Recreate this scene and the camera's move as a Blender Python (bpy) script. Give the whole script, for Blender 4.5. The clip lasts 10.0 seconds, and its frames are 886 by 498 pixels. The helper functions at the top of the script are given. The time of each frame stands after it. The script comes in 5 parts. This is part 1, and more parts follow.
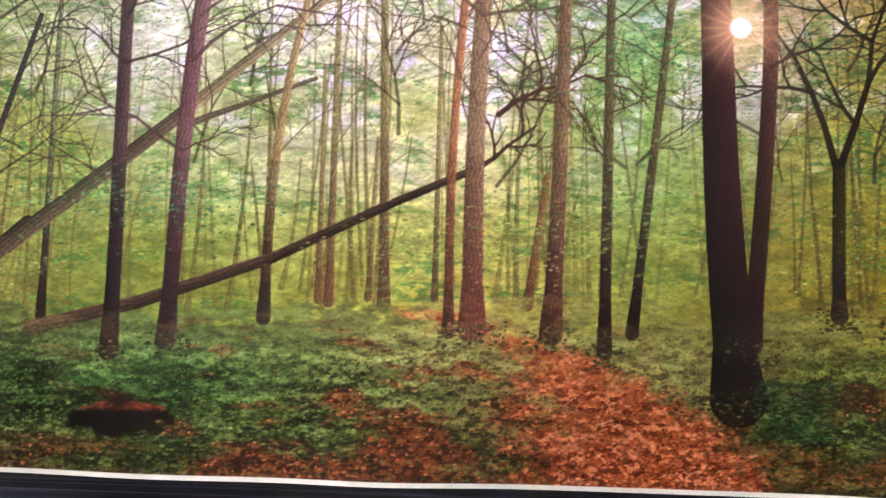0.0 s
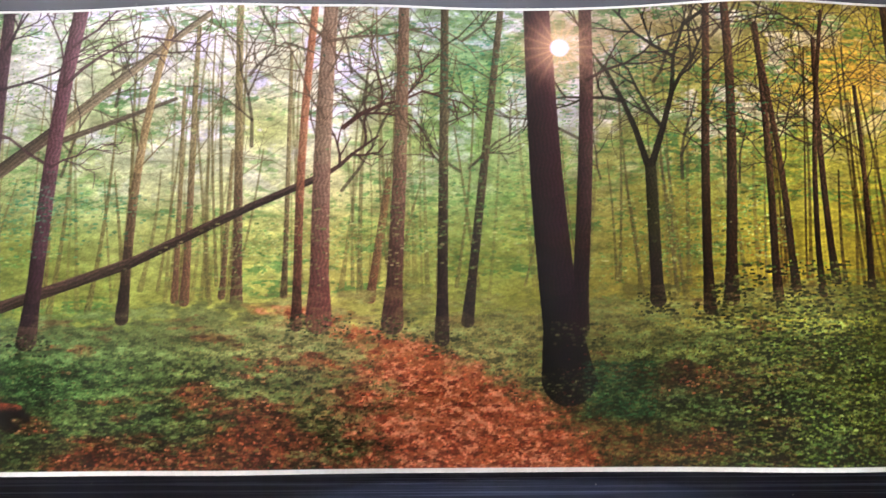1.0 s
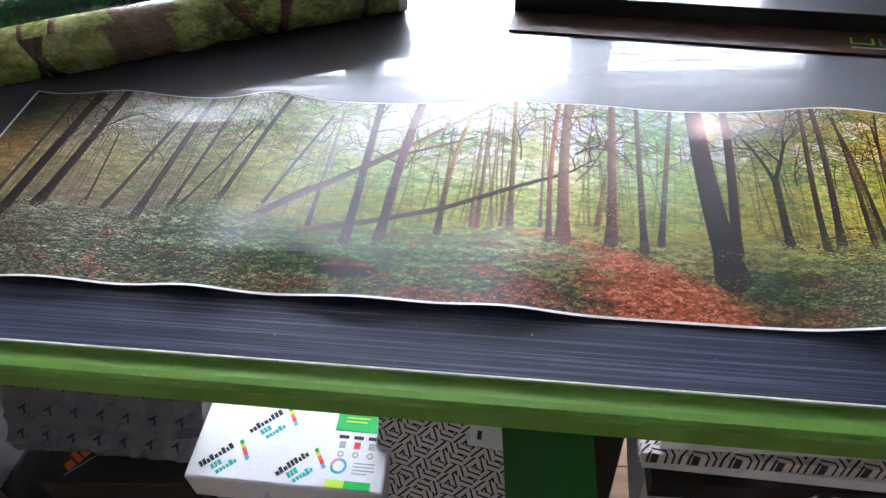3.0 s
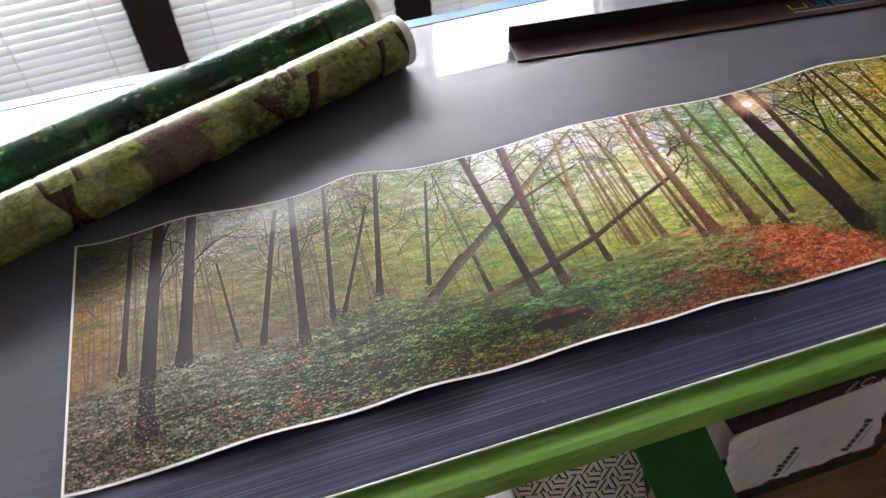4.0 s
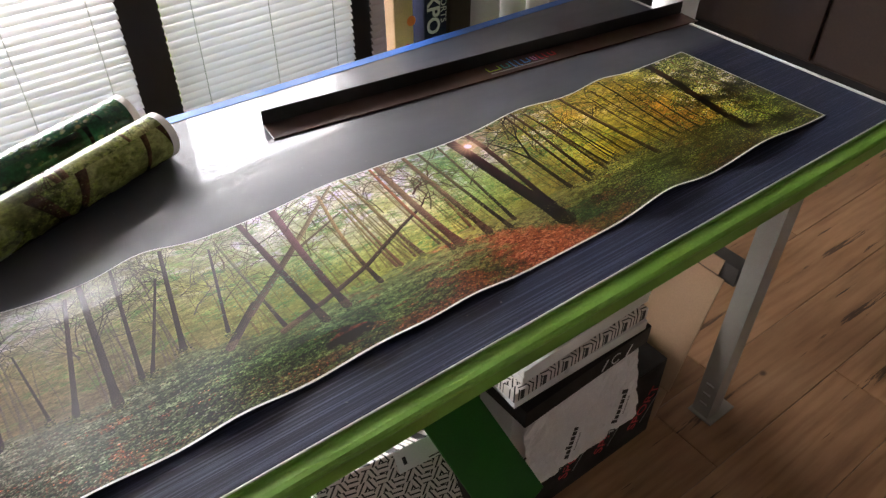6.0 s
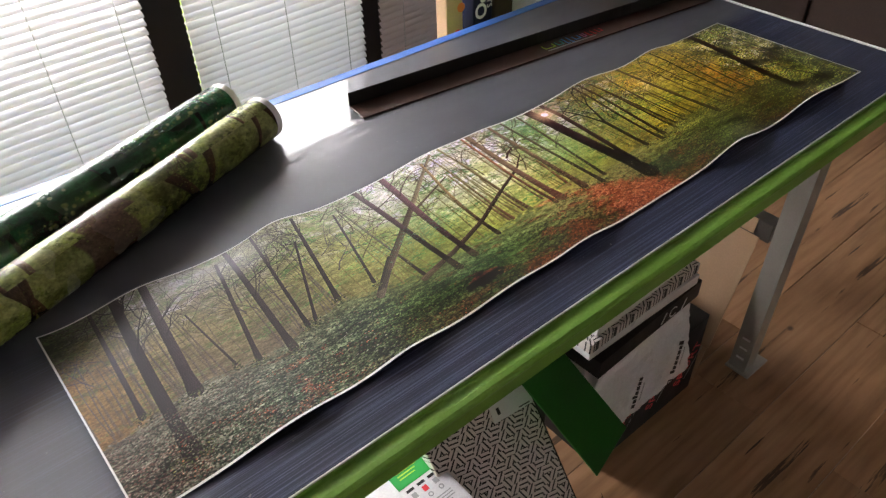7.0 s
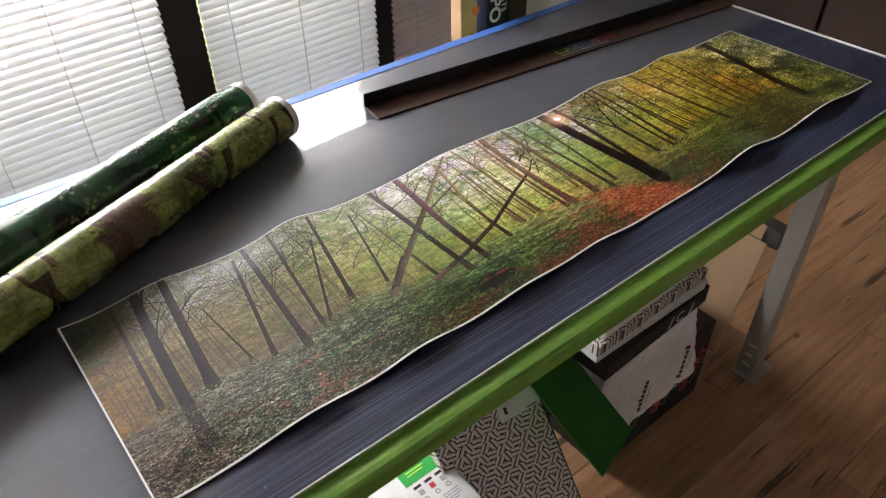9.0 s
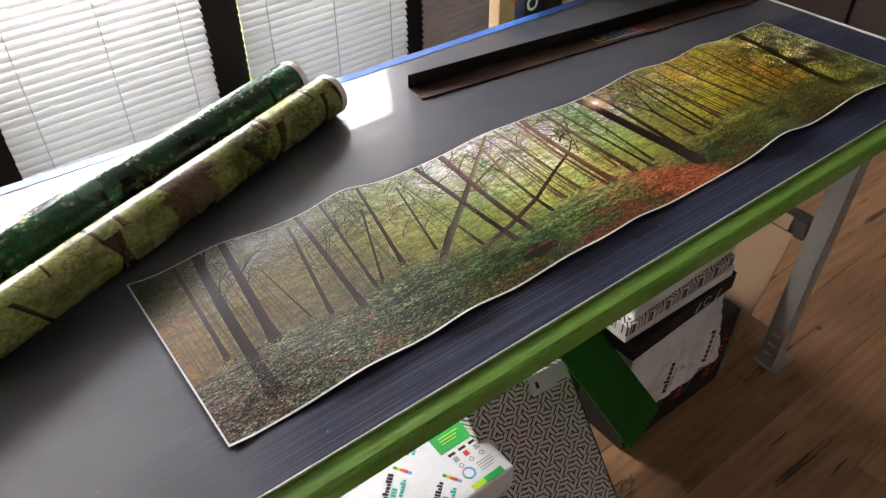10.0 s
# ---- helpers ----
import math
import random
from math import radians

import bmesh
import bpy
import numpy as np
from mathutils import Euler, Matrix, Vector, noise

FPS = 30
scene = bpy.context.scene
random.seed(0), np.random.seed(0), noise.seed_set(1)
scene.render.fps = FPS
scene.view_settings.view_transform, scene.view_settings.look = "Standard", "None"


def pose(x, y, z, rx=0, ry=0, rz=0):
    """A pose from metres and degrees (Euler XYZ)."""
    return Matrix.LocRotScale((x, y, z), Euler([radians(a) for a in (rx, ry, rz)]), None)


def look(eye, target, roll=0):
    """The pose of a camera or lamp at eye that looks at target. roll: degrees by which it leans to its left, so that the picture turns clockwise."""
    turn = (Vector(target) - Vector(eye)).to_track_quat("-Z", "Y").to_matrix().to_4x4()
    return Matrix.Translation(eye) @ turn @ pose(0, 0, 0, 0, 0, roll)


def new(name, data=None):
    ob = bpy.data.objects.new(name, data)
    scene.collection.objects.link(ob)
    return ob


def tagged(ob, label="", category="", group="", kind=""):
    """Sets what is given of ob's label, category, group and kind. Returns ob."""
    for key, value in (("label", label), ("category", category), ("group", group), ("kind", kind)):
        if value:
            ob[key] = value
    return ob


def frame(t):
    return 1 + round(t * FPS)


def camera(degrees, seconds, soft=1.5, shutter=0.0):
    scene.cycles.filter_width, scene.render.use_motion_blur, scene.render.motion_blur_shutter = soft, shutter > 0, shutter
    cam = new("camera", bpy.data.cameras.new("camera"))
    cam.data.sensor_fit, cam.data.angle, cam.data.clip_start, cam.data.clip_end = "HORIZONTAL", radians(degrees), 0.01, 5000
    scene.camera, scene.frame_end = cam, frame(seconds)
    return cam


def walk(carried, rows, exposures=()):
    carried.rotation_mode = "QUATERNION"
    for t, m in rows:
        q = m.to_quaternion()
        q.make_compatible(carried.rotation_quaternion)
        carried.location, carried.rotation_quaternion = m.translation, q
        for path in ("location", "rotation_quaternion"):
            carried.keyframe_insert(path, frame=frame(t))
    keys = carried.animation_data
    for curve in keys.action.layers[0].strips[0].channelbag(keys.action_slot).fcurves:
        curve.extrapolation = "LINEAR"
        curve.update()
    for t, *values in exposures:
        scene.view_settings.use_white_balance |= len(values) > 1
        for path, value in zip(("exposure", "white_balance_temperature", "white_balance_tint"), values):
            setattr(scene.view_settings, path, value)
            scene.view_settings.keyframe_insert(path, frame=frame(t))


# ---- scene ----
cam = camera(62.7, 10.0, soft=1.35, shutter=0.15)
PATH = [
    (0, (0.141, 0.091, 1.306), (0.081, 0.269, -0.685), -17.1),
    (0.5, (0.174, 0.088, 1.308), (0.166, 0.28, -0.683), -2.2),
    (1, (0.218, 0.037, 1.329), (0.222, 0.449, -0.628), 0.2),
    (1.5, (0.161, -0.097, 1.335), (0.285, 0.779, -0.459), 1.0),
    (2, (0.122, -0.222, 1.367), (0.318, 0.864, -0.3), 2.9),
    (2.5, (0.139, -0.33, 1.374), (-0.034, 0.915, -0.181), -1.3),
    (3, (0.123, -0.379, 1.389), (-0.132, 0.959, -0.075), -4.8),
    (3.2, (0.083, -0.377, 1.395), (-0.171, 0.963, -0.068), -4.2),
    (4.3, (-0.297, -0.323, 1.456), (0.31, 0.913, 0.006), -2.6),
    (4.5, (-0.294, -0.357, 1.462), (0.446, 0.842, 0.042), -1.0),
    (5, (-0.277, -0.441, 1.467), (0.656, 0.776, 0.182), 0.1),
    (5.2, (-0.273, -0.451, 1.477), (0.671, 0.763, 0.198), -0.1),
    (6.3, (-0.317, -0.457, 1.477), (0.601, 0.769, 0.191), 0.7),
    (6.5, (-0.361, -0.452, 1.479), (0.553, 0.773, 0.189), -0.2),
    (7, (-0.489, -0.433, 1.485), (0.488, 0.756, 0.206), -1.2),
    (7.5, (-0.503, -0.439, 1.495), (0.5, 0.749, 0.237), -0.3),
    (8, (-0.498, -0.436, 1.495), (0.507, 0.747, 0.234), -0.1),
    (8.5, (-0.502, -0.435, 1.495), (0.488, 0.759, 0.231), 0.4),
    (9, (-0.503, -0.437, 1.495), (0.461, 0.763, 0.218), -0.5),
    (9.5, (-0.521, -0.442, 1.495), (0.413, 0.768, 0.205), -0.7),
    (10, (-0.569, -0.453, 1.497), (0.362, 0.765, 0.212), 0.0),
]
EXPOSURES = [(0.0, 3.1, 6450, 10), (1.5, 3.12, 5800, 9), (2.5, 3.16, 5450, 9), (3.2, 3.1, 5600, 9), (4.5, 2.98, 6350, 10), (6.5, 2.83, 6450, 11), (10.0, 2.83, 6450, 11)]
walk(cam, [(t, look(eye, target, roll)) for t, eye, target, roll in PATH], EXPOSURES)
DOOR = 10.5
# places of leaning things
ZIG = pose(0.035, 0.03, 0.42, 47, 0, -6)
GREEN = ((0.113, -0.077, 0.462), (0.225, -0.046, 0.457), (0.192, 0.200, 0.615), (0.080, 0.169, 0.620))
BOOKS = 0.480

# ---------------------------------------------------------------- world, sun, large lights
world = bpy.data.worlds.new("sky")
scene.world = world
world.use_nodes = True
wn = world.node_tree.nodes
sky = wn.new("ShaderNodeTexSky")
sky.sky_type = "NISHITA"
sky.sun_disc = False
sky.sun_elevation = radians(48)
sky.sun_rotation = radians(-97)
wn["Background"].inputs["Strength"].default_value = 0.15
world.node_tree.links.new(sky.outputs[0], wn["Background"].inputs["Color"])

sun_data = bpy.data.lights.new("sun", "SUN")
sun_data.energy, sun_data.angle, sun_data.color = 4.0, radians(0.6), (1.0, 0.96, 0.90)
sun = new("sun", sun_data)
sun.matrix_basis = look((-8.0, 3.0, 8.5), (0, 4.0, 0))


def area(name, eye, target, w, h, energy, color=(1, 1, 1)):
    d = bpy.data.lights.new(name, "AREA")
    d.shape, d.size, d.size_y, d.energy, d.color = "RECTANGLE", w, h, energy, color
    o = new(name, d)
    o.matrix_basis = look(eye, target)
    return o


# the sky's light, standing in the openings of the garden doors
WPIV = Matrix.Translation((0.3, 1.90, 0)) @ pose(0, 0, 0, 0, 0, 4.0) @ Matrix.Translation((-0.3, -1.90, 0))
for wx, ww, f in ((-0.945, 0.70, 1.1), (-0.135, 0.68, 1.1), (0.695, 0.72, 0.6)):
    la = area("door_daylight", (wx, 2.06, 1.50), (wx, 0.0, 1.20), ww, 0.96, DOOR * ww * f, (1.0, 0.95, 0.91))
    la.matrix_basis = WPIV @ la.matrix_basis


# ---------------------------------------------------------------- materials
def material(name, color, rough=0.5, metal=0.0, spec=0.5):
    m = bpy.data.materials.new(name)
    m.use_nodes = True
    b = m.node_tree.nodes["Principled BSDF"]
    b.inputs["Base Color"].default_value = (*color, 1)
    b.inputs["Roughness"].default_value = rough
    b.inputs["Metallic"].default_value = metal
    b.inputs["Specular IOR Level"].default_value = spec
    return m


def node(m, kind, **inputs):
    n = m.node_tree.nodes.new(kind)
    for k, v in inputs.items():
        n.inputs[k.replace("_", " ")].default_value = v
    return n


def link(m, a, b):
    m.node_tree.links.new(a, b)


def bsdf(m):
    return m.node_tree.nodes["Principled BSDF"]


def coords(m, scale=(1, 1, 1), kind="Object"):
    tc = node(m, "ShaderNodeTexCoord")
    mp = node(m, "ShaderNodeMapping")
    mp.inputs["Scale"].default_value = scale
    link(m, tc.outputs[kind], mp.inputs["Vector"])
    return mp.outputs[0]


def noise_tex(m, vec, scale, detail=4.0, rough=0.55):
    n = node(m, "ShaderNodeTexNoise", Scale=scale, Detail=detail, Roughness=rough)
    link(m, vec, n.inputs["Vector"])
    return n.outputs["Fac"]


def ramp(m, fac, *stops):
    r = node(m, "ShaderNodeValToRGB")
    e = r.color_ramp.elements
    e[0].position, e[0].color = stops[0][0], (*stops[0][1], 1)
    e[1].position, e[1].color = stops[-1][0], (*stops[-1][1], 1)
    for p, c in stops[1:-1]:
        e.new(p).color = (*c, 1)
    link(m, fac, r.inputs[0])
    return r.outputs[0]


def grey(m, fac, lo, hi, p0=0.3, p1=0.7):
    return ramp(m, fac, (p0, (lo, lo, lo)), (p1, (hi, hi, hi)))


def mix(m, fac, a, b, blend="MIX"):
    n = node(m, "ShaderNodeMix")
    n.data_type, n.blend_type = "RGBA", blend
    for v, i in ((fac, 0), (a, 6), (b, 7)):
        if isinstance(v, (int, float)):
            n.inputs[i].default_value = v
        elif isinstance(v, tuple):
            n.inputs[i].default_value = (*v, 1)
        else:
            link(m, v, n.inputs[i])
    return n.outputs[2]


def bump(m, height, strength=0.3, dist=0.002):
    b = node(m, "ShaderNodeBump", Strength=strength, Distance=dist)
    link(m, height, b.inputs["Height"])
    link(m, b.outputs[0], bsdf(m).inputs["Normal"])


def mottled(name, a, b, scale=30.0, rough=0.5, fine=300.0, relief=0.1, metal=0.0, spec=0.5):
    """A plain surface with two scales of variation."""
    m = material(name, a, rough, metal, spec)
    v = coords(m)
    big = noise_tex(m, v, scale, 3)
    small = noise_tex(m, v, fine, 3)
    c = mix(m, big, a, b)
    c = mix(m, 0.25, c, ramp(m, small, (0.3, tuple(x * 0.6 for x in a)), (0.7, b)))
    link(m, c, bsdf(m).inputs["Base Color"])
    link(m, grey(m, big, max(rough - 0.08, 0.03), min(rough + 0.1, 1)), bsdf(m).inputs["Roughness"])
    bump(m, small, relief, 0.001)
    return m


def mat_tabletop():
    m = material("cutting_mat", (0.04, 0.042, 0.05), 0.2)
    v = coords(m)
    cloud = noise_tex(m, v, 4, 5)
    streak = noise_tex(m, coords(m, (1.2, 260, 1)), 2.0, 6, 0.7)
    fine = noise_tex(m, coords(m, (3, 900, 1)), 2.0, 4, 0.7)
    # the strip along the front edge is scored by the cutter
    tc = node(m, "ShaderNodeTexCoord")
    sep = node(m, "ShaderNodeSeparateXYZ")
    link(m, tc.outputs["Object"], sep.inputs[0])
    front = node(m, "ShaderNodeMapRange", From_Min=0.03, From_Max=-0.008)
    link(m, sep.outputs["Y"], front.inputs["Value"])
    marks = ramp(m, streak, (0.50, (0, 0, 0)), (0.70, (1, 1, 1)))
    hair = ramp(m, fine, (0.60, (0, 0, 0)), (0.72, (1, 1, 1)))
    both = mix(m, 0.5, marks, hair, "ADD")
    worn = node(m, "ShaderNodeMath")
    worn.operation = "MULTIPLY"
    link(m, both, worn.inputs[0])
    along = node(m, "ShaderNodeMapRange", From_Min=-0.62, From_Max=-0.40)
    link(m, sep.outputs["X"], along.inputs["Value"])
    strip = node(m, "ShaderNodeMath")
    strip.operation = "MULTIPLY"
    link(m, front.outputs[0], strip.inputs[0])
    link(m, along.outputs[0], strip.inputs[1])
    front = strip
    link(m, front.outputs[0], worn.inputs[1])
    navy = mix(m, cloud, (0.014, 0.019, 0.040), (0.024, 0.030, 0.056))
    # the grey beyond the strip holds part of the window's haze as base colour
    base = mix(m, front.outputs[0], mix(m, cloud, (0.055, 0.060, 0.075), (0.078, 0.084, 0.103)), navy)
    c = mix(m, worn.outputs[0], base, (0.090, 0.105, 0.185))
    speck = noise_tex(m, v, 160, 2)
    c = mix(m, ramp(m, speck, (0.72, (0, 0, 0)), (0.76, (0.5, 0.5, 0.5))), c, (0.2, 0.2, 0.21))
    link(m, c, bsdf(m).inputs["Base Color"])
    lv = node(m, "ShaderNodeMapRange", To_Min=0.5, To_Max=0.12)
    link(m, front.outputs[0], lv.inputs["Value"])
    link(m, lv.outputs[0], bsdf(m).inputs["Specular IOR Level"])
    cw = node(m, "ShaderNodeMapRange", To_Min=0.6, To_Max=0.3)
    link(m, front.outputs[0], cw.inputs["Value"])
    link(m, cw.outputs[0], bsdf(m).inputs["Coat Weight"])
    smear = noise_tex(m, coords(m, (2, 6, 1)), 5, 5)
    r = mix(m, worn.outputs[0], grey(m, smear, 0.34, 0.46), (0.46, 0.46, 0.46))
    link(m, r, bsdf(m).inputs["Roughness"])
    bsdf(m).inputs["IOR"].default_value = 1.75
    bsdf(m).inputs["Coat Weight"].default_value = 1.0
    bsdf(m).inputs["Coat Roughness"].default_value = 0.03
    bsdf(m).inputs["Coat IOR"].default_value = 1.7
    wave = noise_tex(m, v, 7, 2)
    b1 = node(m, "ShaderNodeBump", Strength=0.05, Distance=0.003)
    link(m, wave, b1.inputs["Height"])
    b2 = node(m, "ShaderNodeBump", Strength=0.25, Distance=0.0004)
    link(m, worn.outputs[0], b2.inputs["Height"])
    link(m, b1.outputs[0], b2.inputs["Normal"])
    link(m, b2.outputs[0], bsdf(m).inputs["Normal"])
    return m


def mat_print(name, rough=0.32):
    """Ink on satin paper: the colour comes from the printed picture."""
    m = material(name, (0.5, 0.5, 0.5), rough, 0, 0.42)
    at = node(m, "ShaderNodeVertexColor")
    at.layer_name = "ink"
    v = coords(m)
    n = noise_tex(m, v, 900, 2)
    c = mix(m, 0.16, at.outputs[0], grey(m, n, 0.25, 1.0), "MULTIPLY")
    link(m, c, bsdf(m).inputs["Base Color"])
    link(m, grey(m, noise_tex(m, v, 9, 3), rough - 0.05, rough + 0.07), bsdf(m).inputs["Roughness"])
    bump(m, noise_tex(m, v, 1400, 2), 0.06, 0.0003)
    return m


def mat_floor():
    m = material("oak_laminate", (0.2, 0.12, 0.07), 0.42)
    info = node(m, "ShaderNodeObjectInfo")
    add = node(m, "ShaderNodeVectorMath")
    add.operation = "ADD"
    link(m, coords(m, (1.2, 9, 9)), add.inputs[0])
    sc = node(m, "ShaderNodeVectorMath")
    sc.operation = "SCALE"
    sc.inputs[3].default_value = 37.0
    link(m, info.outputs["Random"], sc.inputs[0])
    link(m, sc.outputs[0], add.inputs[1])
    g = noise_tex(m, add.outputs[0], 3.0, 8, 0.62)
    w = node(m, "ShaderNodeTexWave", Scale=1.1, Distortion=9.0, Detail=4.0)
    w.bands_direction = "Y"
    link(m, add.outputs[0], w.inputs["Vector"])
    c = ramp(m, g, (0.28, (0.24, 0.115, 0.050)), (0.5, (0.44, 0.235, 0.115)), (0.75, (0.58, 0.35, 0.19)))
    c = mix(m, 0.22, c, ramp(m, w.outputs["Fac"], (0.0, (0.12, 0.07, 0.04)), (0.6, (0.42, 0.27, 0.16))))
    # long dark cracks in the oak
    crack = noise_tex(m, coords(m, (0.9, 16, 1)), 1.6, 6, 0.6)
    c = mix(m, ramp(m, crack, (0.595, (0, 0, 0)), (0.615, (0.95, 0.95, 0.95))), c, (0.018, 0.010, 0.007))
    knot = node(m, "ShaderNodeTexVoronoi", Scale=5.0)
    link(m, coords(m, (1.0, 1.4, 1)), knot.inputs["Vector"])
    c = mix(m, ramp(m, knot.outputs["Distance"], (0.035, (0.9, 0.9, 0.9)), (0.075, (0, 0, 0))), c, (0.03, 0.017, 0.010))
    blotch = noise_tex(m, coords(m), 2.2, 3)
    c = mix(m, grey(m, blotch, 0.0, 0.45), c, (0.22, 0.115, 0.058))
    tone = node(m, "ShaderNodeHueSaturation")
    mr = node(m, "ShaderNodeMapRange", To_Min=0.75, To_Max=1.2)
    link(m, info.outputs["Random"], mr.inputs["Value"])
    link(m, mr.outputs[0], tone.inputs["Value"])
    link(m, c, tone.inputs["Color"])
    link(m, tone.outputs[0], bsdf(m).inputs["Base Color"])
    link(m, grey(m, g, 0.33, 0.5), bsdf(m).inputs["Roughness"])
    bump(m, g, 0.15, 0.0008)
    return m


def mat_slat(name, color, through_light):
    m = material(name, color, 0.45)
    out = m.node_tree.nodes["Material Output"]
    tr = node(m, "ShaderNodeBsdfTranslucent")
    tr.inputs["Color"].default_value = (*color, 1)
    ms = node(m, "ShaderNodeMixShader")
    ms.inputs[0].default_value = through_light
    link(m, bsdf(m).outputs[0], ms.inputs[1])
    link(m, tr.outputs[0], ms.inputs[2])
    link(m, ms.outputs[0], out.inputs["Surface"])
    link(m, grey(m, noise_tex(m, coords(m), 60, 3), 0.38, 0.55), bsdf(m).inputs["Roughness"])
    return m


def mat_glass(name, tint=(1, 1, 1), rough=0.0):
    m = material(name, tint, rough)
    bsdf(m).inputs["Transmission Weight"].default_value = 1.0
    bsdf(m).inputs["IOR"].default_value = 1.45
    return m


def mat_grass():
    m = material("lawn", (0.1, 0.2, 0.02), 0.9)
    v = coords(m)
    a = noise_tex(m, v, 1.6, 4)
    b = noise_tex(m, v, 30, 6, 0.7)
    c = ramp(m, b, (0.3, (0.07, 0.13, 0.012)), (0.55, (0.25, 0.34, 0.03)), (0.8, (0.50, 0.52, 0.08)))
    c = mix(m, ramp(m, a, (0.45, (0, 0, 0)), (0.7, (0.5, 0.5, 0.5))), c, (0.42, 0.40, 0.07))
    link(m, c, bsdf(m).inputs["Base Color"])
    bump(m, b, 0.8, 0.03)
    return m


def mat_weave():
    """Black zigzag ribbon pattern printed on warm grey board."""
    m = material("zigzag_board", (0.45, 0.43, 0.41), 0.55)
    v = coords(m)
    sep = node(m, "ShaderNodeSeparateXYZ")
    link(m, v, sep.inputs[0])

    def calc(op, a, b=None):
        n = node(m, "ShaderNodeMath")
        n.operation = op
        for i, s in enumerate((a, b)):
            if isinstance(s, (int, float)):
                n.inputs[i].default_value = s
            elif s is not None:
                link(m, s, n.inputs[i])
        return n.outputs[0]

    # short ribs, three to a cell, turned one of three ways from cell to cell
    cell = 0.0170
    gx = calc("DIVIDE", sep.outputs["X"], cell)
    gy = calc("DIVIDE", sep.outputs["Y"], cell * 0.87)
    row = calc("FLOOR", gy)
    gx = calc("ADD", gx, calc("MULTIPLY", calc("MODULO", calc("ABSOLUTE", row), 2.0), 0.5))
    col = calc("FLOOR", gx)
    fx, fy = calc("SUBTRACT", calc("FRACT", gx), 0.5), calc("SUBTRACT", calc("FRACT", gy), 0.5)
    turn = calc("MULTIPLY", calc("MODULO", calc("ABSOLUTE", calc("ADD", col, calc("MULTIPLY", row, 2.0))), 3.0), 1.0472)
    turn = calc("ADD", turn, 0.35)
    along = calc("ADD", calc("MULTIPLY", fx, calc("COSINE", turn)), calc("MULTIPLY", fy, calc("SINE", turn)))
    rib = calc("ABSOLUTE", calc("SUBTRACT", calc("FRACT", calc("MULTIPLY", along, 2.0)), 0.5))
    ink = calc("GREATER_THAN", rib, 0.335)
    wear = noise_tex(m, v, 25, 4)
    base = mix(m, wear, (0.62, 0.57, 0.53), (0.76, 0.71, 0.67))
    link(m, mix(m, ink, base, (0.012, 0.012, 0.012)), bsdf(m).inputs["Base Color"])
    return m


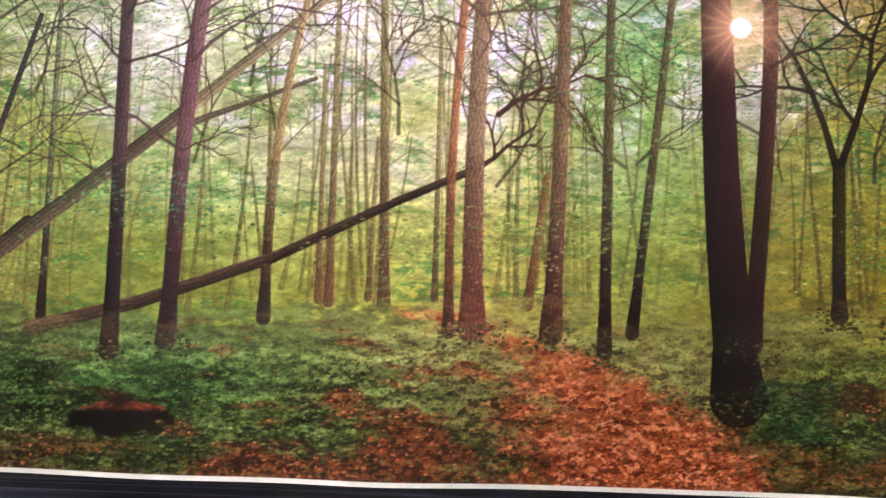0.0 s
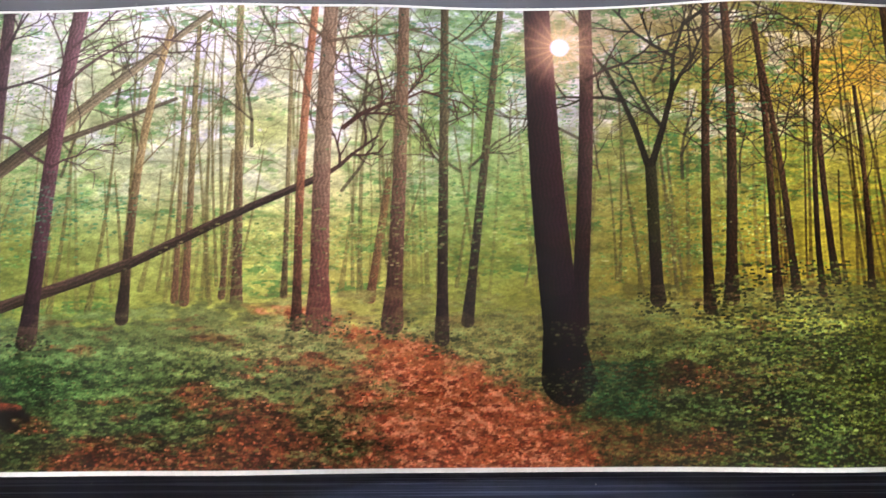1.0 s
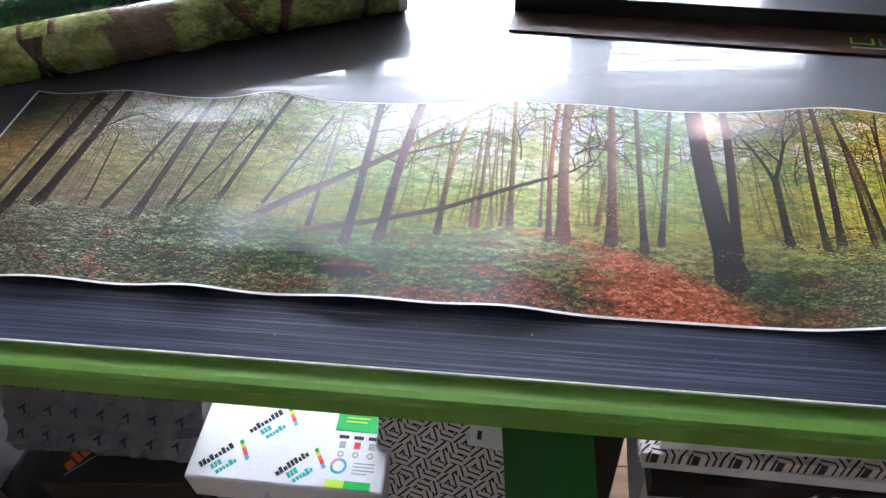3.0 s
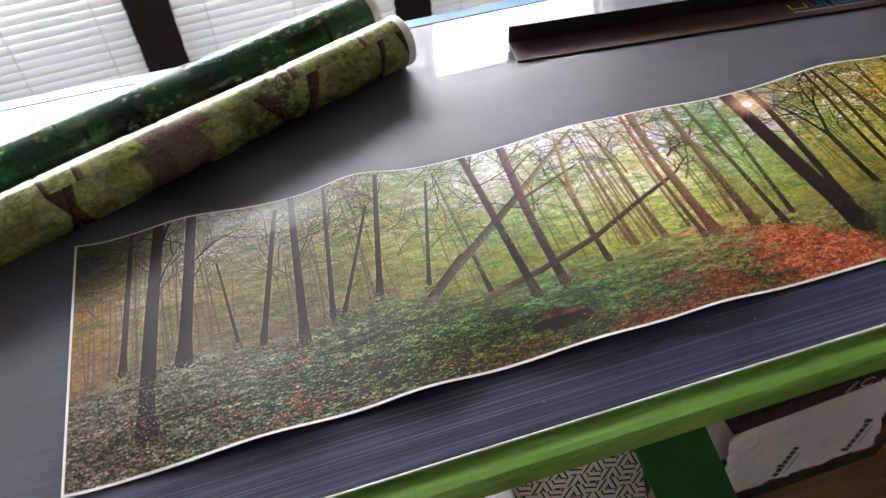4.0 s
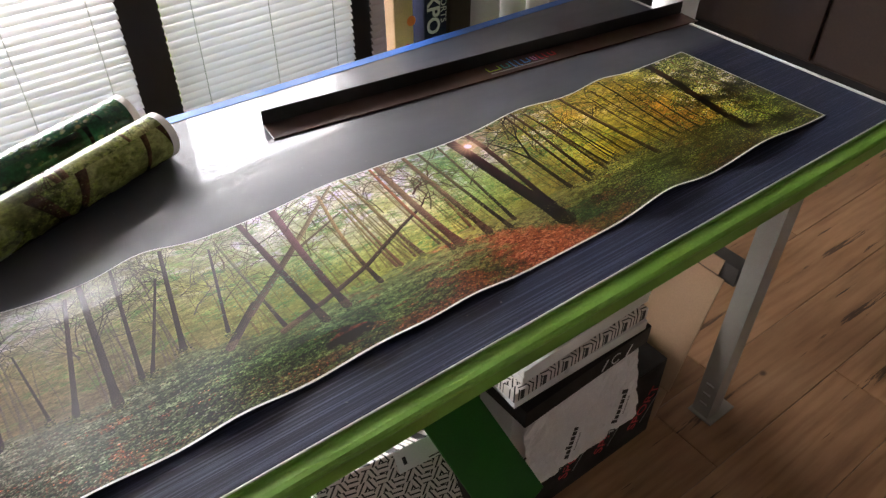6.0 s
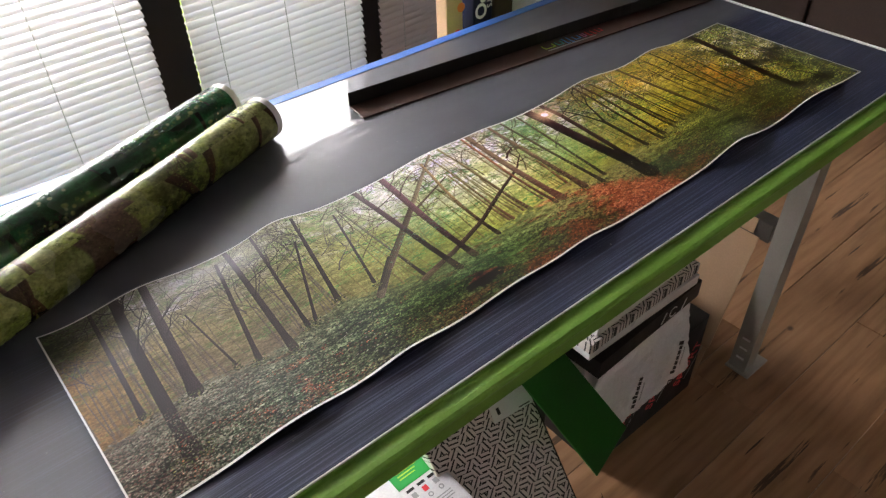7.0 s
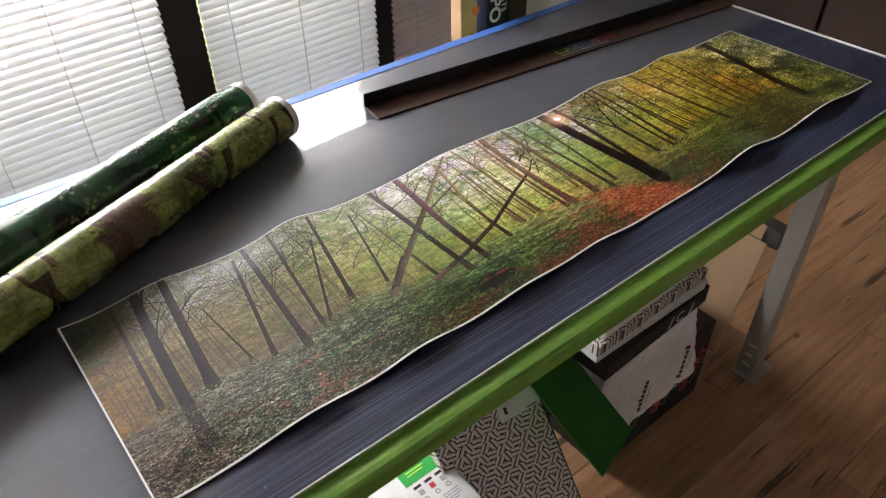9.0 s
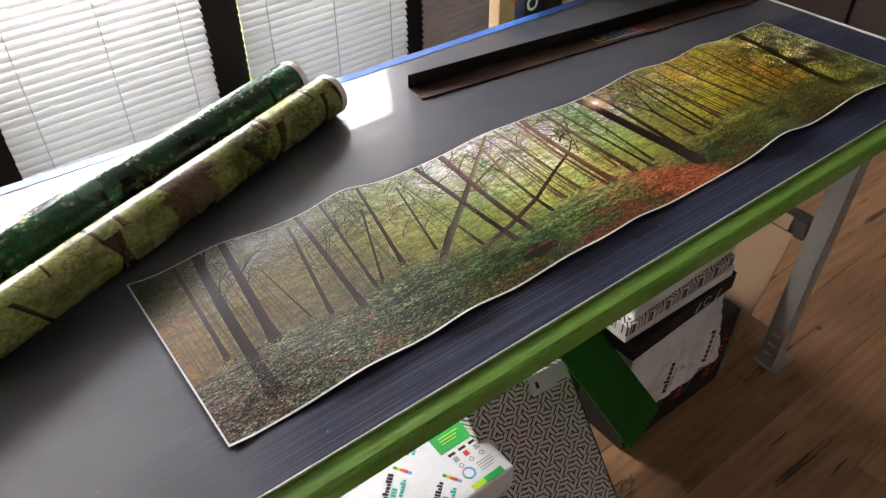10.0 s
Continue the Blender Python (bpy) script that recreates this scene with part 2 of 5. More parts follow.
M = {
    "mat": mat_tabletop(),
    "print": mat_print("printed_paper"),
    "roll_print": mat_print("printed_roll", 0.24),
    "paper": mottled("paper_white", (0.78, 0.78, 0.77), (0.84, 0.84, 0.83), 20, 0.5, 500, 0.04),
    "core": mottled("roll_back_paper", (0.72, 0.70, 0.67), (0.80, 0.79, 0.77), 20, 0.6, 400, 0.05),
    "green": mottled("green_lacquer", (0.16, 0.34, 0.045), (0.19, 0.39, 0.055), 12, 0.52, 260, 0.05),
    "green_card": mottled("green_card", (0.012, 0.13, 0.008), (0.018, 0.16, 0.011), 10, 0.42, 300, 0.06),
    "edge": mottled("pale_edge_band", (0.62, 0.65, 0.60), (0.74, 0.76, 0.72), 30, 0.4),
    "steel": mottled("powder_coated_steel", (0.33, 0.315, 0.28), (0.40, 0.385, 0.345), 14, 0.42, 500, 0.12),
    "dark_steel": mottled("dark_steel", (0.07, 0.065, 0.06), (0.11, 0.10, 0.09), 14, 0.5),
    "black_alu": mottled("black_anodised", (0.012, 0.011, 0.011), (0.02, 0.018, 0.017), 18, 0.42, 500, 0.08),
    "brown_flange": mottled("dark_brown", (0.045, 0.022, 0.016), (0.075, 0.036, 0.026), 14, 0.4, 500, 0.05),
    "tape": mottled("blue_tape", (0.04, 0.14, 0.50), (0.06, 0.19, 0.60), 40, 0.45),
    "floor": mat_floor(),
    "wall": mottled("wall_paint", (0.58, 0.55, 0.52), (0.66, 0.63, 0.60), 3, 0.75, 200, 0.12),
    "ceiling": mottled("ceiling_paint", (0.55, 0.54, 0.53), (0.62, 0.61, 0.60), 3, 0.8, 200, 0.1),
    "frame": mottled("anthracite_frame", (0.012, 0.012, 0.013), (0.02, 0.02, 0.022), 20, 0.5, 400, 0.1, 0.0, 0.2),
    "slat": mat_slat("white_slat", (0.84, 0.80, 0.83), 0.30),
    # shaded copy of the slat: less daylight is put into a darker beige-grey
    "slat_shaded": mat_slat("shaded_slat", (0.55, 0.48, 0.46), 0.15),
    "cord": material("blind_cord", (0.55, 0.54, 0.52), 0.8),
    "glass": mat_glass("window_glass"),
    "grass": mat_grass(),
    "slab": mottled("concrete_slab", (0.50, 0.48, 0.44), (0.62, 0.60, 0.56), 6, 0.8, 120, 0.3),
    "blocker": mottled("blocker_paint", (0.10, 0.075, 0.06), (0.15, 0.11, 0.09), 5, 0.8, 90, 0.3),
    "cardboard": mottled("cardboard", (0.42, 0.27, 0.16), (0.50, 0.33, 0.20), 9, 0.7, 300, 0.08),
    "black_card": mottled("black_card", (0.010, 0.009, 0.009), (0.018, 0.016, 0.015), 16, 0.6, 300, 0.08),
    "zigzag": mat_weave(),
    "white_card": mottled("white_wrapper", (0.72, 0.72, 0.73), (0.82, 0.82, 0.83), 15, 0.35, 300, 0.06),
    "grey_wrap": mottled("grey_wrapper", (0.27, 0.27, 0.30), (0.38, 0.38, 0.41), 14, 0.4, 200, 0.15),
    # wrapper film with the under-table shade put into its dark grey
    "shaded_bag_film": mottled("shaded_film", (0.09, 0.09, 0.10), (0.15, 0.15, 0.165), 14, 0.45, 200, 0.2),
    "ink_black": material("black_ink", (0.012, 0.012, 0.014), 0.5),
    "ink_grey": material("grey_ink", (0.35, 0.36, 0.36), 0.5),
    "ink_green": material("green_ink", (0.02, 0.36, 0.06), 0.4),
    "ink_lime": material("lime_ink", (0.45, 0.70, 0.05), 0.4),
    "ink_red": material("red_ink", (0.72, 0.04, 0.05), 0.4),
    "ink_orange": material("orange_ink", (0.62, 0.14, 0.03), 0.4),
    "ink_yellow": material("yellow_ink", (0.70, 0.50, 0.04), 0.4),
    "ink_blue": material("blue_ink", (0.10, 0.38, 0.80), 0.4),
    "ink_teal": material("teal_ink", (0.05, 0.42, 0.36), 0.4),
    "ink_pink": material("pink_ink", (0.65, 0.25, 0.50), 0.4),
    "ink_white": material("white_ink", (0.75, 0.75, 0.75), 0.5),
    "navy": mottled("navy_card", (0.014, 0.016, 0.045), (0.022, 0.026, 0.06), 16, 0.7, 300, 0.1, 0.0, 0.15),
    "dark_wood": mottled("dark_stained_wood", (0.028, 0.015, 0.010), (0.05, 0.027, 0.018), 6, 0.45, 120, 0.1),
    "plastic": mat_glass("clear_film", (0.95, 0.95, 0.96), 0.18),
}


# ---------------------------------------------------------------- mesh helpers
def root(name, at=(0, 0, 0), rz=0.0):
    e = new(name)
    e.empty_display_size = 0.05
    e.matrix_basis = pose(*at, 0, 0, rz)
    return e


def home(ob):
    m = Matrix()
    while ob is not None:
        m = ob.matrix_basis @ m
        ob = ob.parent
    return m


def part(name, bm, mat, parent=None, label="", smooth=False):
    """Link a bmesh, given in world coordinates, as one mesh."""
    if parent is not None:
        bm.transform(home(parent).inverted())
    me = bpy.data.meshes.new(name)
    bmesh.ops.recalc_face_normals(bm, faces=bm.faces)
    bm.to_mesh(me)
    bm.free()
    me.materials.append(M[mat] if isinstance(mat, str) else mat)
    if smooth:
        me.polygons.foreach_set("use_smooth", [True] * len(me.polygons))
    ob = new(name, me)
    ob.parent = parent
    if label:
        tagged(ob, label)
    return ob


def box(x0, x1, y0, y1, z0, z1, bevel=0.002, m=None, segments=2):
    bm = bmesh.new()
    bmesh.ops.create_cube(bm, size=1, matrix=Matrix.LocRotScale(((x0 + x1) / 2, (y0 + y1) / 2, (z0 + z1) / 2), None, (x1 - x0, y1 - y0, z1 - z0)))
    if bevel > 0:
        bmesh.ops.bevel(bm, geom=bm.edges[:], offset=bevel, segments=segments, affect="EDGES", profile=0.5)
    if m is not None:
        bm.transform(m)
    return bm


def join(*bms):
    out = bmesh.new()
    for b in bms:
        me = bpy.data.meshes.new("tmp")
        b.to_mesh(me)
        b.free()
        out.from_mesh(me)
        bpy.data.meshes.remove(me)
    return out


def extrude_profile(pts, x0, x1, bevel=0.0):
    """A closed profile in (y, z) drawn out along x."""
    bm = bmesh.new()
    a = [bm.verts.new((x0, y, z)) for y, z in pts]
    b = [bm.verts.new((x1, y, z)) for y, z in pts]
    n = len(pts)
    for i in range(n):
        bm.faces.new((a[i], a[(i + 1) % n], b[(i + 1) % n], b[i]))
    bm.faces.new(a)
    bm.faces.new(b[::-1])
    if bevel:
        bmesh.ops.bevel(bm, geom=bm.edges[:], offset=bevel, segments=2, affect="EDGES", profile=0.5)
    return bm


def lathe(radii, seg=48):
    """(radius, x) pairs spun about the x axis, closed."""
    bm = bmesh.new()
    rings = [[bm.verts.new((x, r * math.cos(2 * math.pi * i / seg), r * math.sin(2 * math.pi * i / seg))) for i in range(seg)] for r, x in radii]
    for a, b in zip(rings, rings[1:] + rings[:1]):
        for i in range(seg):
            bm.faces.new((a[i], a[(i + 1) % seg], b[(i + 1) % seg], b[i]))
    return bm


def text_bm(body, size, m, depth=0.0003, bold=0.0, shear=0.0):
    c = bpy.data.curves.new("t", "FONT")
    c.body, c.size, c.extrude, c.offset, c.shear = body, size, depth, bold, shear
    c.align_x, c.align_y = "CENTER", "CENTER"
    o = bpy.data.objects.new("t", c)
    me = bpy.data.meshes.new_from_object(o)
    bpy.data.objects.remove(o)
    bm = bmesh.new()
    bm.from_mesh(me)
    bpy.data.meshes.remove(me)
    bm.transform(m)
    return bm


def plate(w, h, m, t=0.0004):
    return box(-w / 2, w / 2, -h / 2, h / 2, 0, t, 0, m)


def ring_bm(r, w, m, a0=0.0, a1=2 * math.pi, t=0.0004, seg=24):
    bm = bmesh.new()
    prev = first = None
    for i in range(seg + 1):
        a = a0 + (a1 - a0) * i / seg
        v = [bm.verts.new((rr * math.cos(a), rr * math.sin(a), z)) for rr, z in ((r - w, 0), (r, 0), (r, t), (r - w, t))]
        if prev:
            for k in range(4):
                bm.faces.new((prev[k], prev[(k + 1) % 4], v[(k + 1) % 4], v[k]))
        prev = v
    bm.transform(m)
    return bm


def bars(n, size, m, seed):
    """A row of n upright bars, the size of a short word."""
    rnd = random.Random(seed)
    out, at = [], 0.0
    for _ in range(n):
        w = size * rnd.uniform(0.35, 0.6)
        h = size * rnd.choice((0.65, 0.65, 1.0))
        out.append((at + w / 2, w, h))
        at += w + size * 0.13
    return join(*[plate(w, h, m @ Matrix.Translation((c - at / 2, (h - size) / 2, 0))) for c, w, h in out])


def structure(ob, label, category):
    return tagged(ob, label, category, "", "structure")


# ---------------------------------------------------------------- the room
X0, X1, Y0, YW, HC = -2.6, 3.4, -2.6, 1.90, 2.45
TOP = 2.0  # head of the glazed doors
WROT = 4.0  # the glazed wall is not quite square to the table


def turn_wall(bm):
    bm.transform(Matrix.Translation((0.3, YW, 0)) @ pose(0, 0, 0, 0, 0, WROT) @ Matrix.Translation((-0.3, -YW, 0)))
    return bm


structure(part("ceiling", box(X0 - 0.2, X1 + 0.2, Y0 - 0.2, YW + 0.35, HC, HC + 0.15, 0), "ceiling"), "plain white painted ceiling of the workroom", "ceiling")
structure(part("wall_west", box(X0 - 0.2, X0, Y0 - 0.2, YW + 0.3, 0, HC, 0), "wall"), "plain pale painted plaster wall", "wall")
# the east wall gets dark brown, the other walls the pale paint
structure(part("wall_east", box(X1, X1 + 0.2, Y0 - 0.2, YW + 0.4, 0, HC, 0), "dark_wood"), "plain wall coloured dark brown", "wall")
structure(part("wall_south", box(X0, X1, Y0 - 0.2, Y0, 0, HC, 0), "wall"), "plain painted wall facing the garden doors", "wall")
north = join(turn_wall(box(X0, -1.35, YW, YW + 0.2, 0, HC, 0)), turn_wall(box(2.05, X1, YW, YW + 0.2, 0, HC, 0)), turn_wall(box(-1.35, 2.05, YW, YW + 0.2, TOP + 0.05, HC, 0)))
structure(part("wall_north", north, "wall"), "pale wall with wide glazed doors to the garden", "wall")

# ground outside, one sheet
g = bmesh.new()
bmesh.ops.create_grid(g, x_segments=8, y_segments=8, size=300, matrix=Matrix.Translation((0, 0, -0.12)))
structure(part("ground", g, "grass"), "sunlit yellow-green lawn outside the window", "lawn")
for i, (cx, cy, w, h) in enumerate(((-0.15, 3.6, 0.75, 0.42), (-0.1, 4.5, 0.8, 0.45), (0.0, 5.5, 0.8, 0.45), (0.0, 6.6, 0.85, 0.5), (0.1, 7.8, 0.9, 0.5))):
    structure(part("pavement", box(cx - w / 2, cx + w / 2, cy - h / 2, cy + h / 2, -0.16, -0.095, 0.008), "slab"), "pale concrete stepping slab set in the lawn", "paving slab")
# unseen wall, added to block daylight behind the fourth blind
structure(part("wall_outside", box(1.12, 5.5, 2.35, 2.55, -0.15, 3.0, 0.01), "blocker"), "added unseen dark wall that keeps daylight off the fourth blind", "wall")


def slat_mesh(w, d, tilt):
    bm = bmesh.new()
    rows = []
    yi, zi = -d / 2 * math.cos(tilt), -d / 2 * math.sin(tilt)
    rows.append([bm.verts.new((x, yi + 0.0004, zi - 0.0036)) for x in (-w / 2, w / 2)])
    for k in range(5):
        s = (k / 4 - 0.5) * d
        bow = 0.0042 * (1 - (2 * k / 4 - 1) ** 2)
        y, z = s * math.cos(tilt) - bow * math.sin(tilt), s * math.sin(tilt) + bow * math.cos(tilt)
        rows.append([bm.verts.new((x, y, z)) for x in (-w / 2, w / 2)])
    for a, b in zip(rows, rows[1:]):
        bm.faces.new((a[0], a[1], b[1], b[0]))
    me = bpy.data.meshes.new("slat")
    bm.to_mesh(me)
    bm.free()
    me.polygons.foreach_set("use_smooth", [True] * len(me.polygons))
    return me


def blind(x0, x1, yb, mat, label, tilt, pitch=0.0275, z0=0.06):
    r = tagged(root("venetian_blind", ((x0 + x1) / 2, yb, 0)), label, "blind", "blinds over the glazed doors")
    r.matrix_basis = Matrix.Translation((0.3, YW, 0)) @ pose(0, 0, 0, 0, 0, WROT) @ Matrix.Translation((-0.3, -YW, 0)) @ r.matrix_basis
    H = home(r)
    w = x1 - x0
    part("head_rail", box(-w / 2, w / 2, -0.015, 0.015, TOP - 0.05, TOP - 0.01, 0.003, H), mat, r)
    part("bottom_rail", box(-w / 2, w / 2, -0.013, 0.013, z0 - 0.018, z0 - 0.004, 0.003, H), mat, r)
    for f in (-0.36, 0.02, 0.38):
        part("ladder_cord", box(f * w - 0.0012, f * w + 0.0012, -0.016, -0.0142, z0, TOP - 0.04, 0, H), "cord", r)
    me = slat_mesh(w, 0.0315, tilt)
    me.materials.append(M[mat])
    n = int((TOP - 0.06 - z0) / pitch)
    rnd = random.Random(int(x0 * 100))
    for i in range(n):
        o = new("slat", me)
        o.parent = r
        o.matrix_basis = pose(rnd.uniform(-0.0012, 0.0012), 0, z0 + 0.012 + pitch * i, rnd.uniform(-2.5, 2.5), rnd.uniform(-0.12, 0.12), 0)
    return r


def glazed_door(n, x0, x1):
    """Frame bars round one pane."""
    r = structure(root("window_%d" % n, ((x0 + x1) / 2, YW + 0.04, 0), 0), "anthracite framed glazed garden door", "window")
    t = 0.04
    part("window_frame", turn_wall(join(box(x0, x0 + t, YW - 0.01, YW + 0.09, 0, TOP + 0.04, 0.004), box(x1 - t, x1, YW - 0.01, YW + 0.09, 0, TOP + 0.04, 0.004),
         box(x0 + t, x1 - t, YW - 0.01, YW + 0.09, 0, 0.05, 0.004), box(x0 + t, x1 - t, YW - 0.01, YW + 0.09, TOP, TOP + 0.04, 0.004))), "frame", r)
    p = part("pane", turn_wall(box(x0 + t, x1 - t, YW + 0.05, YW + 0.058, 0.05, TOP, 0)), "glass", r)
    p.visible_shadow = False
    return r


for n, (ma, mb) in enumerate(((-0.605, -0.470), (0.200, 0.340), (1.050, 1.150))):
    structure(part("trim", turn_wall(box(ma, mb, YW - 0.022, YW - 0.011, 0, TOP + 0.04, 0.003)), "frame"), "anthracite cover strip between glazed doors", "frame")
glazed_door(1, -1.35, -0.535)
glazed_door(2, -0.535, 0.27)
glazed_door(3, 0.27, 1.10)
glazed_door(4, 1.10, 2.05)
blind(-1.29, -0.60, YW - 0.03, "slat", "closed white venetian blind over a glazed garden door", radians(32))
blind(-0.475, 0.205, YW - 0.03, "slat", "closed white venetian blind with the sunlit lawn showing between its slats", radians(32))
blind(0.335, 1.055, YW - 0.03, "slat", "closed white venetian blind glowing with daylight", radians(40))
blind(1.145, 1.99, YW - 0.03, "slat_shaded", "closed venetian blind, shade put into its beige-grey slat colour", radians(45))


# ---------------------------------------------------------------- the work table
TZ, XL, XR, YF, YB = 0.900, -1.05, 0.937, -0.066, 0.603
table = tagged(root("work_table", (0.0, 0.27, 0)), "long work table with dark scratched top, green rail and steel legs", "table")
part("tabletop", box(XL + 0.006, XR - 0.006, YF + 0.002, YB - 0.004, TZ - 0.035, TZ, 0.0008), "mat", table, "dark grey glossy mat surface, scored along its front edge")
part("edge_band", box(XL, XR, YF, YF + 0.0018, TZ - 0.03, TZ + 0.0006, 0.0004), "edge", table, "pale worn edge band")
part("edge_band", box(XR - 0.0058, XR, YF + 0.002, YB, TZ - 0.03, TZ + 0.002, 0.0008), "edge", table, "pale end band")
part("edge_band", box(XL, XL + 0.0058, YF + 0.002, YB, TZ - 0.03, TZ + 0.002, 0.0008), "edge", table, "pale end band")
rail = extrude_profile([(YF, TZ - 0.0015), (YF - 0.0006, TZ - 0.0050), (YF - 0.0030, TZ - 0.0056), (YF - 0.0070, TZ - 0.0046), (YF - 0.0150, TZ - 0.0042), (YF - 0.0210, TZ - 0.0050), (YF - 0.0242, TZ - 0.0068), (YF - 0.0256, TZ - 0.0100),
                        (YF - 0.0246, TZ - 0.0140), (YF - 0.0222, TZ - 0.0170), (YF - 0.0210, TZ - 0.039), (YF - 0.0190, TZ - 0.041), (YF, TZ - 0.041)], XL, XR)
part("edge_rail", rail, "green", table, "bright green lacquered front rail", smooth=False)
part("edge_rail", box(XL + 0.01, XR - 0.01, YB - 0.0035, YB, TZ - 0.047, TZ - 0.001, 0.0005), "green", table, "green lacquered back rail")
part("frame_beam", join(box(XL + 0.05, XR - 0.02, 0.0, 0.04, TZ - 0.075, TZ - 0.036, 0.002), box(XL + 0.05, XR - 0.02, 0.5, 0.54, TZ - 0.075, TZ - 0.036, 0.002)), "dark_steel", table)


def steel_leg(x, y, face):
    """L-profile leg on a foot plate, three slots near its foot in the side flange."""
    s = 1 if face > 0 else -1
    bm = bmesh.new()
    zs = [0.006, 0.040, 0.050, 0.074, 0.084, 0.108, 0.118, 0.80]
    ys = [y, y + 0.012 * s, y + 0.034 * s, y + 0.046 * s]
    for j in range(len(zs) - 1):
        for i in range(3):
            if i == 1 and j in (1, 3, 5):
                continue
            c = [(ys[i], zs[j]), (ys[i + 1], zs[j]), (ys[i + 1], zs[j + 1]), (ys[i], zs[j + 1])]
            bm.faces.new([bm.verts.new((x, a, q)) for a, q in c])
    bmesh.ops.remove_doubles(bm, verts=bm.verts, dist=1e-5)
    r = bmesh.ops.extrude_face_region(bm, geom=bm.faces[:])
    bmesh.ops.translate(bm, vec=(0.003, 0, 0), verts=[v for v in r["geom"] if isinstance(v, bmesh.types.BMVert)])
    y0, y1 = sorted((y, y + 0.003 * s))
    leg = part("leg", join(bm, box(x + 0.0032, x + 0.048, y0, y1, 0.006, 0.80, 0.0006)), "steel", table, "grey powder-coated steel leg with slots")
    part("slot_backing", box(x + 0.004, x + 0.006, *sorted((y + 0.008 * s, y + 0.040 * s)), 0.03, 0.13, 0.0005), "paper", leg)
    part("foot_plate", box(x - 0.008, x + 0.088, *sorted((y - 0.016 * s, y + 0.052 * s)), 0, 0.006, 0.0015), "steel", leg, "steel foot plate")
    return leg


LX = 0.905
steel_leg(LX, 0.034, 1)
steel_leg(LX, 0.51, -1)
steel_leg(-0.98, 0.034, 1)
steel_leg(-0.98, 0.51, -1)
for lx in (LX, -0.98):
    part("cross_brace", box(lx + 0.008, lx + 0.05, 0.088, 0.456, 0.405, 0.455, 0.002), "dark_steel", table, "dark steel cross brace between the legs")
tape = structure(part("trim", box(XL + 0.02, XR - 0.01, YB - 0.021, YB - 0.001, TZ + 0.0003, TZ + 0.0009, 0.0002), "tape"), "strip of blue tape along the table's back edge", "tape")


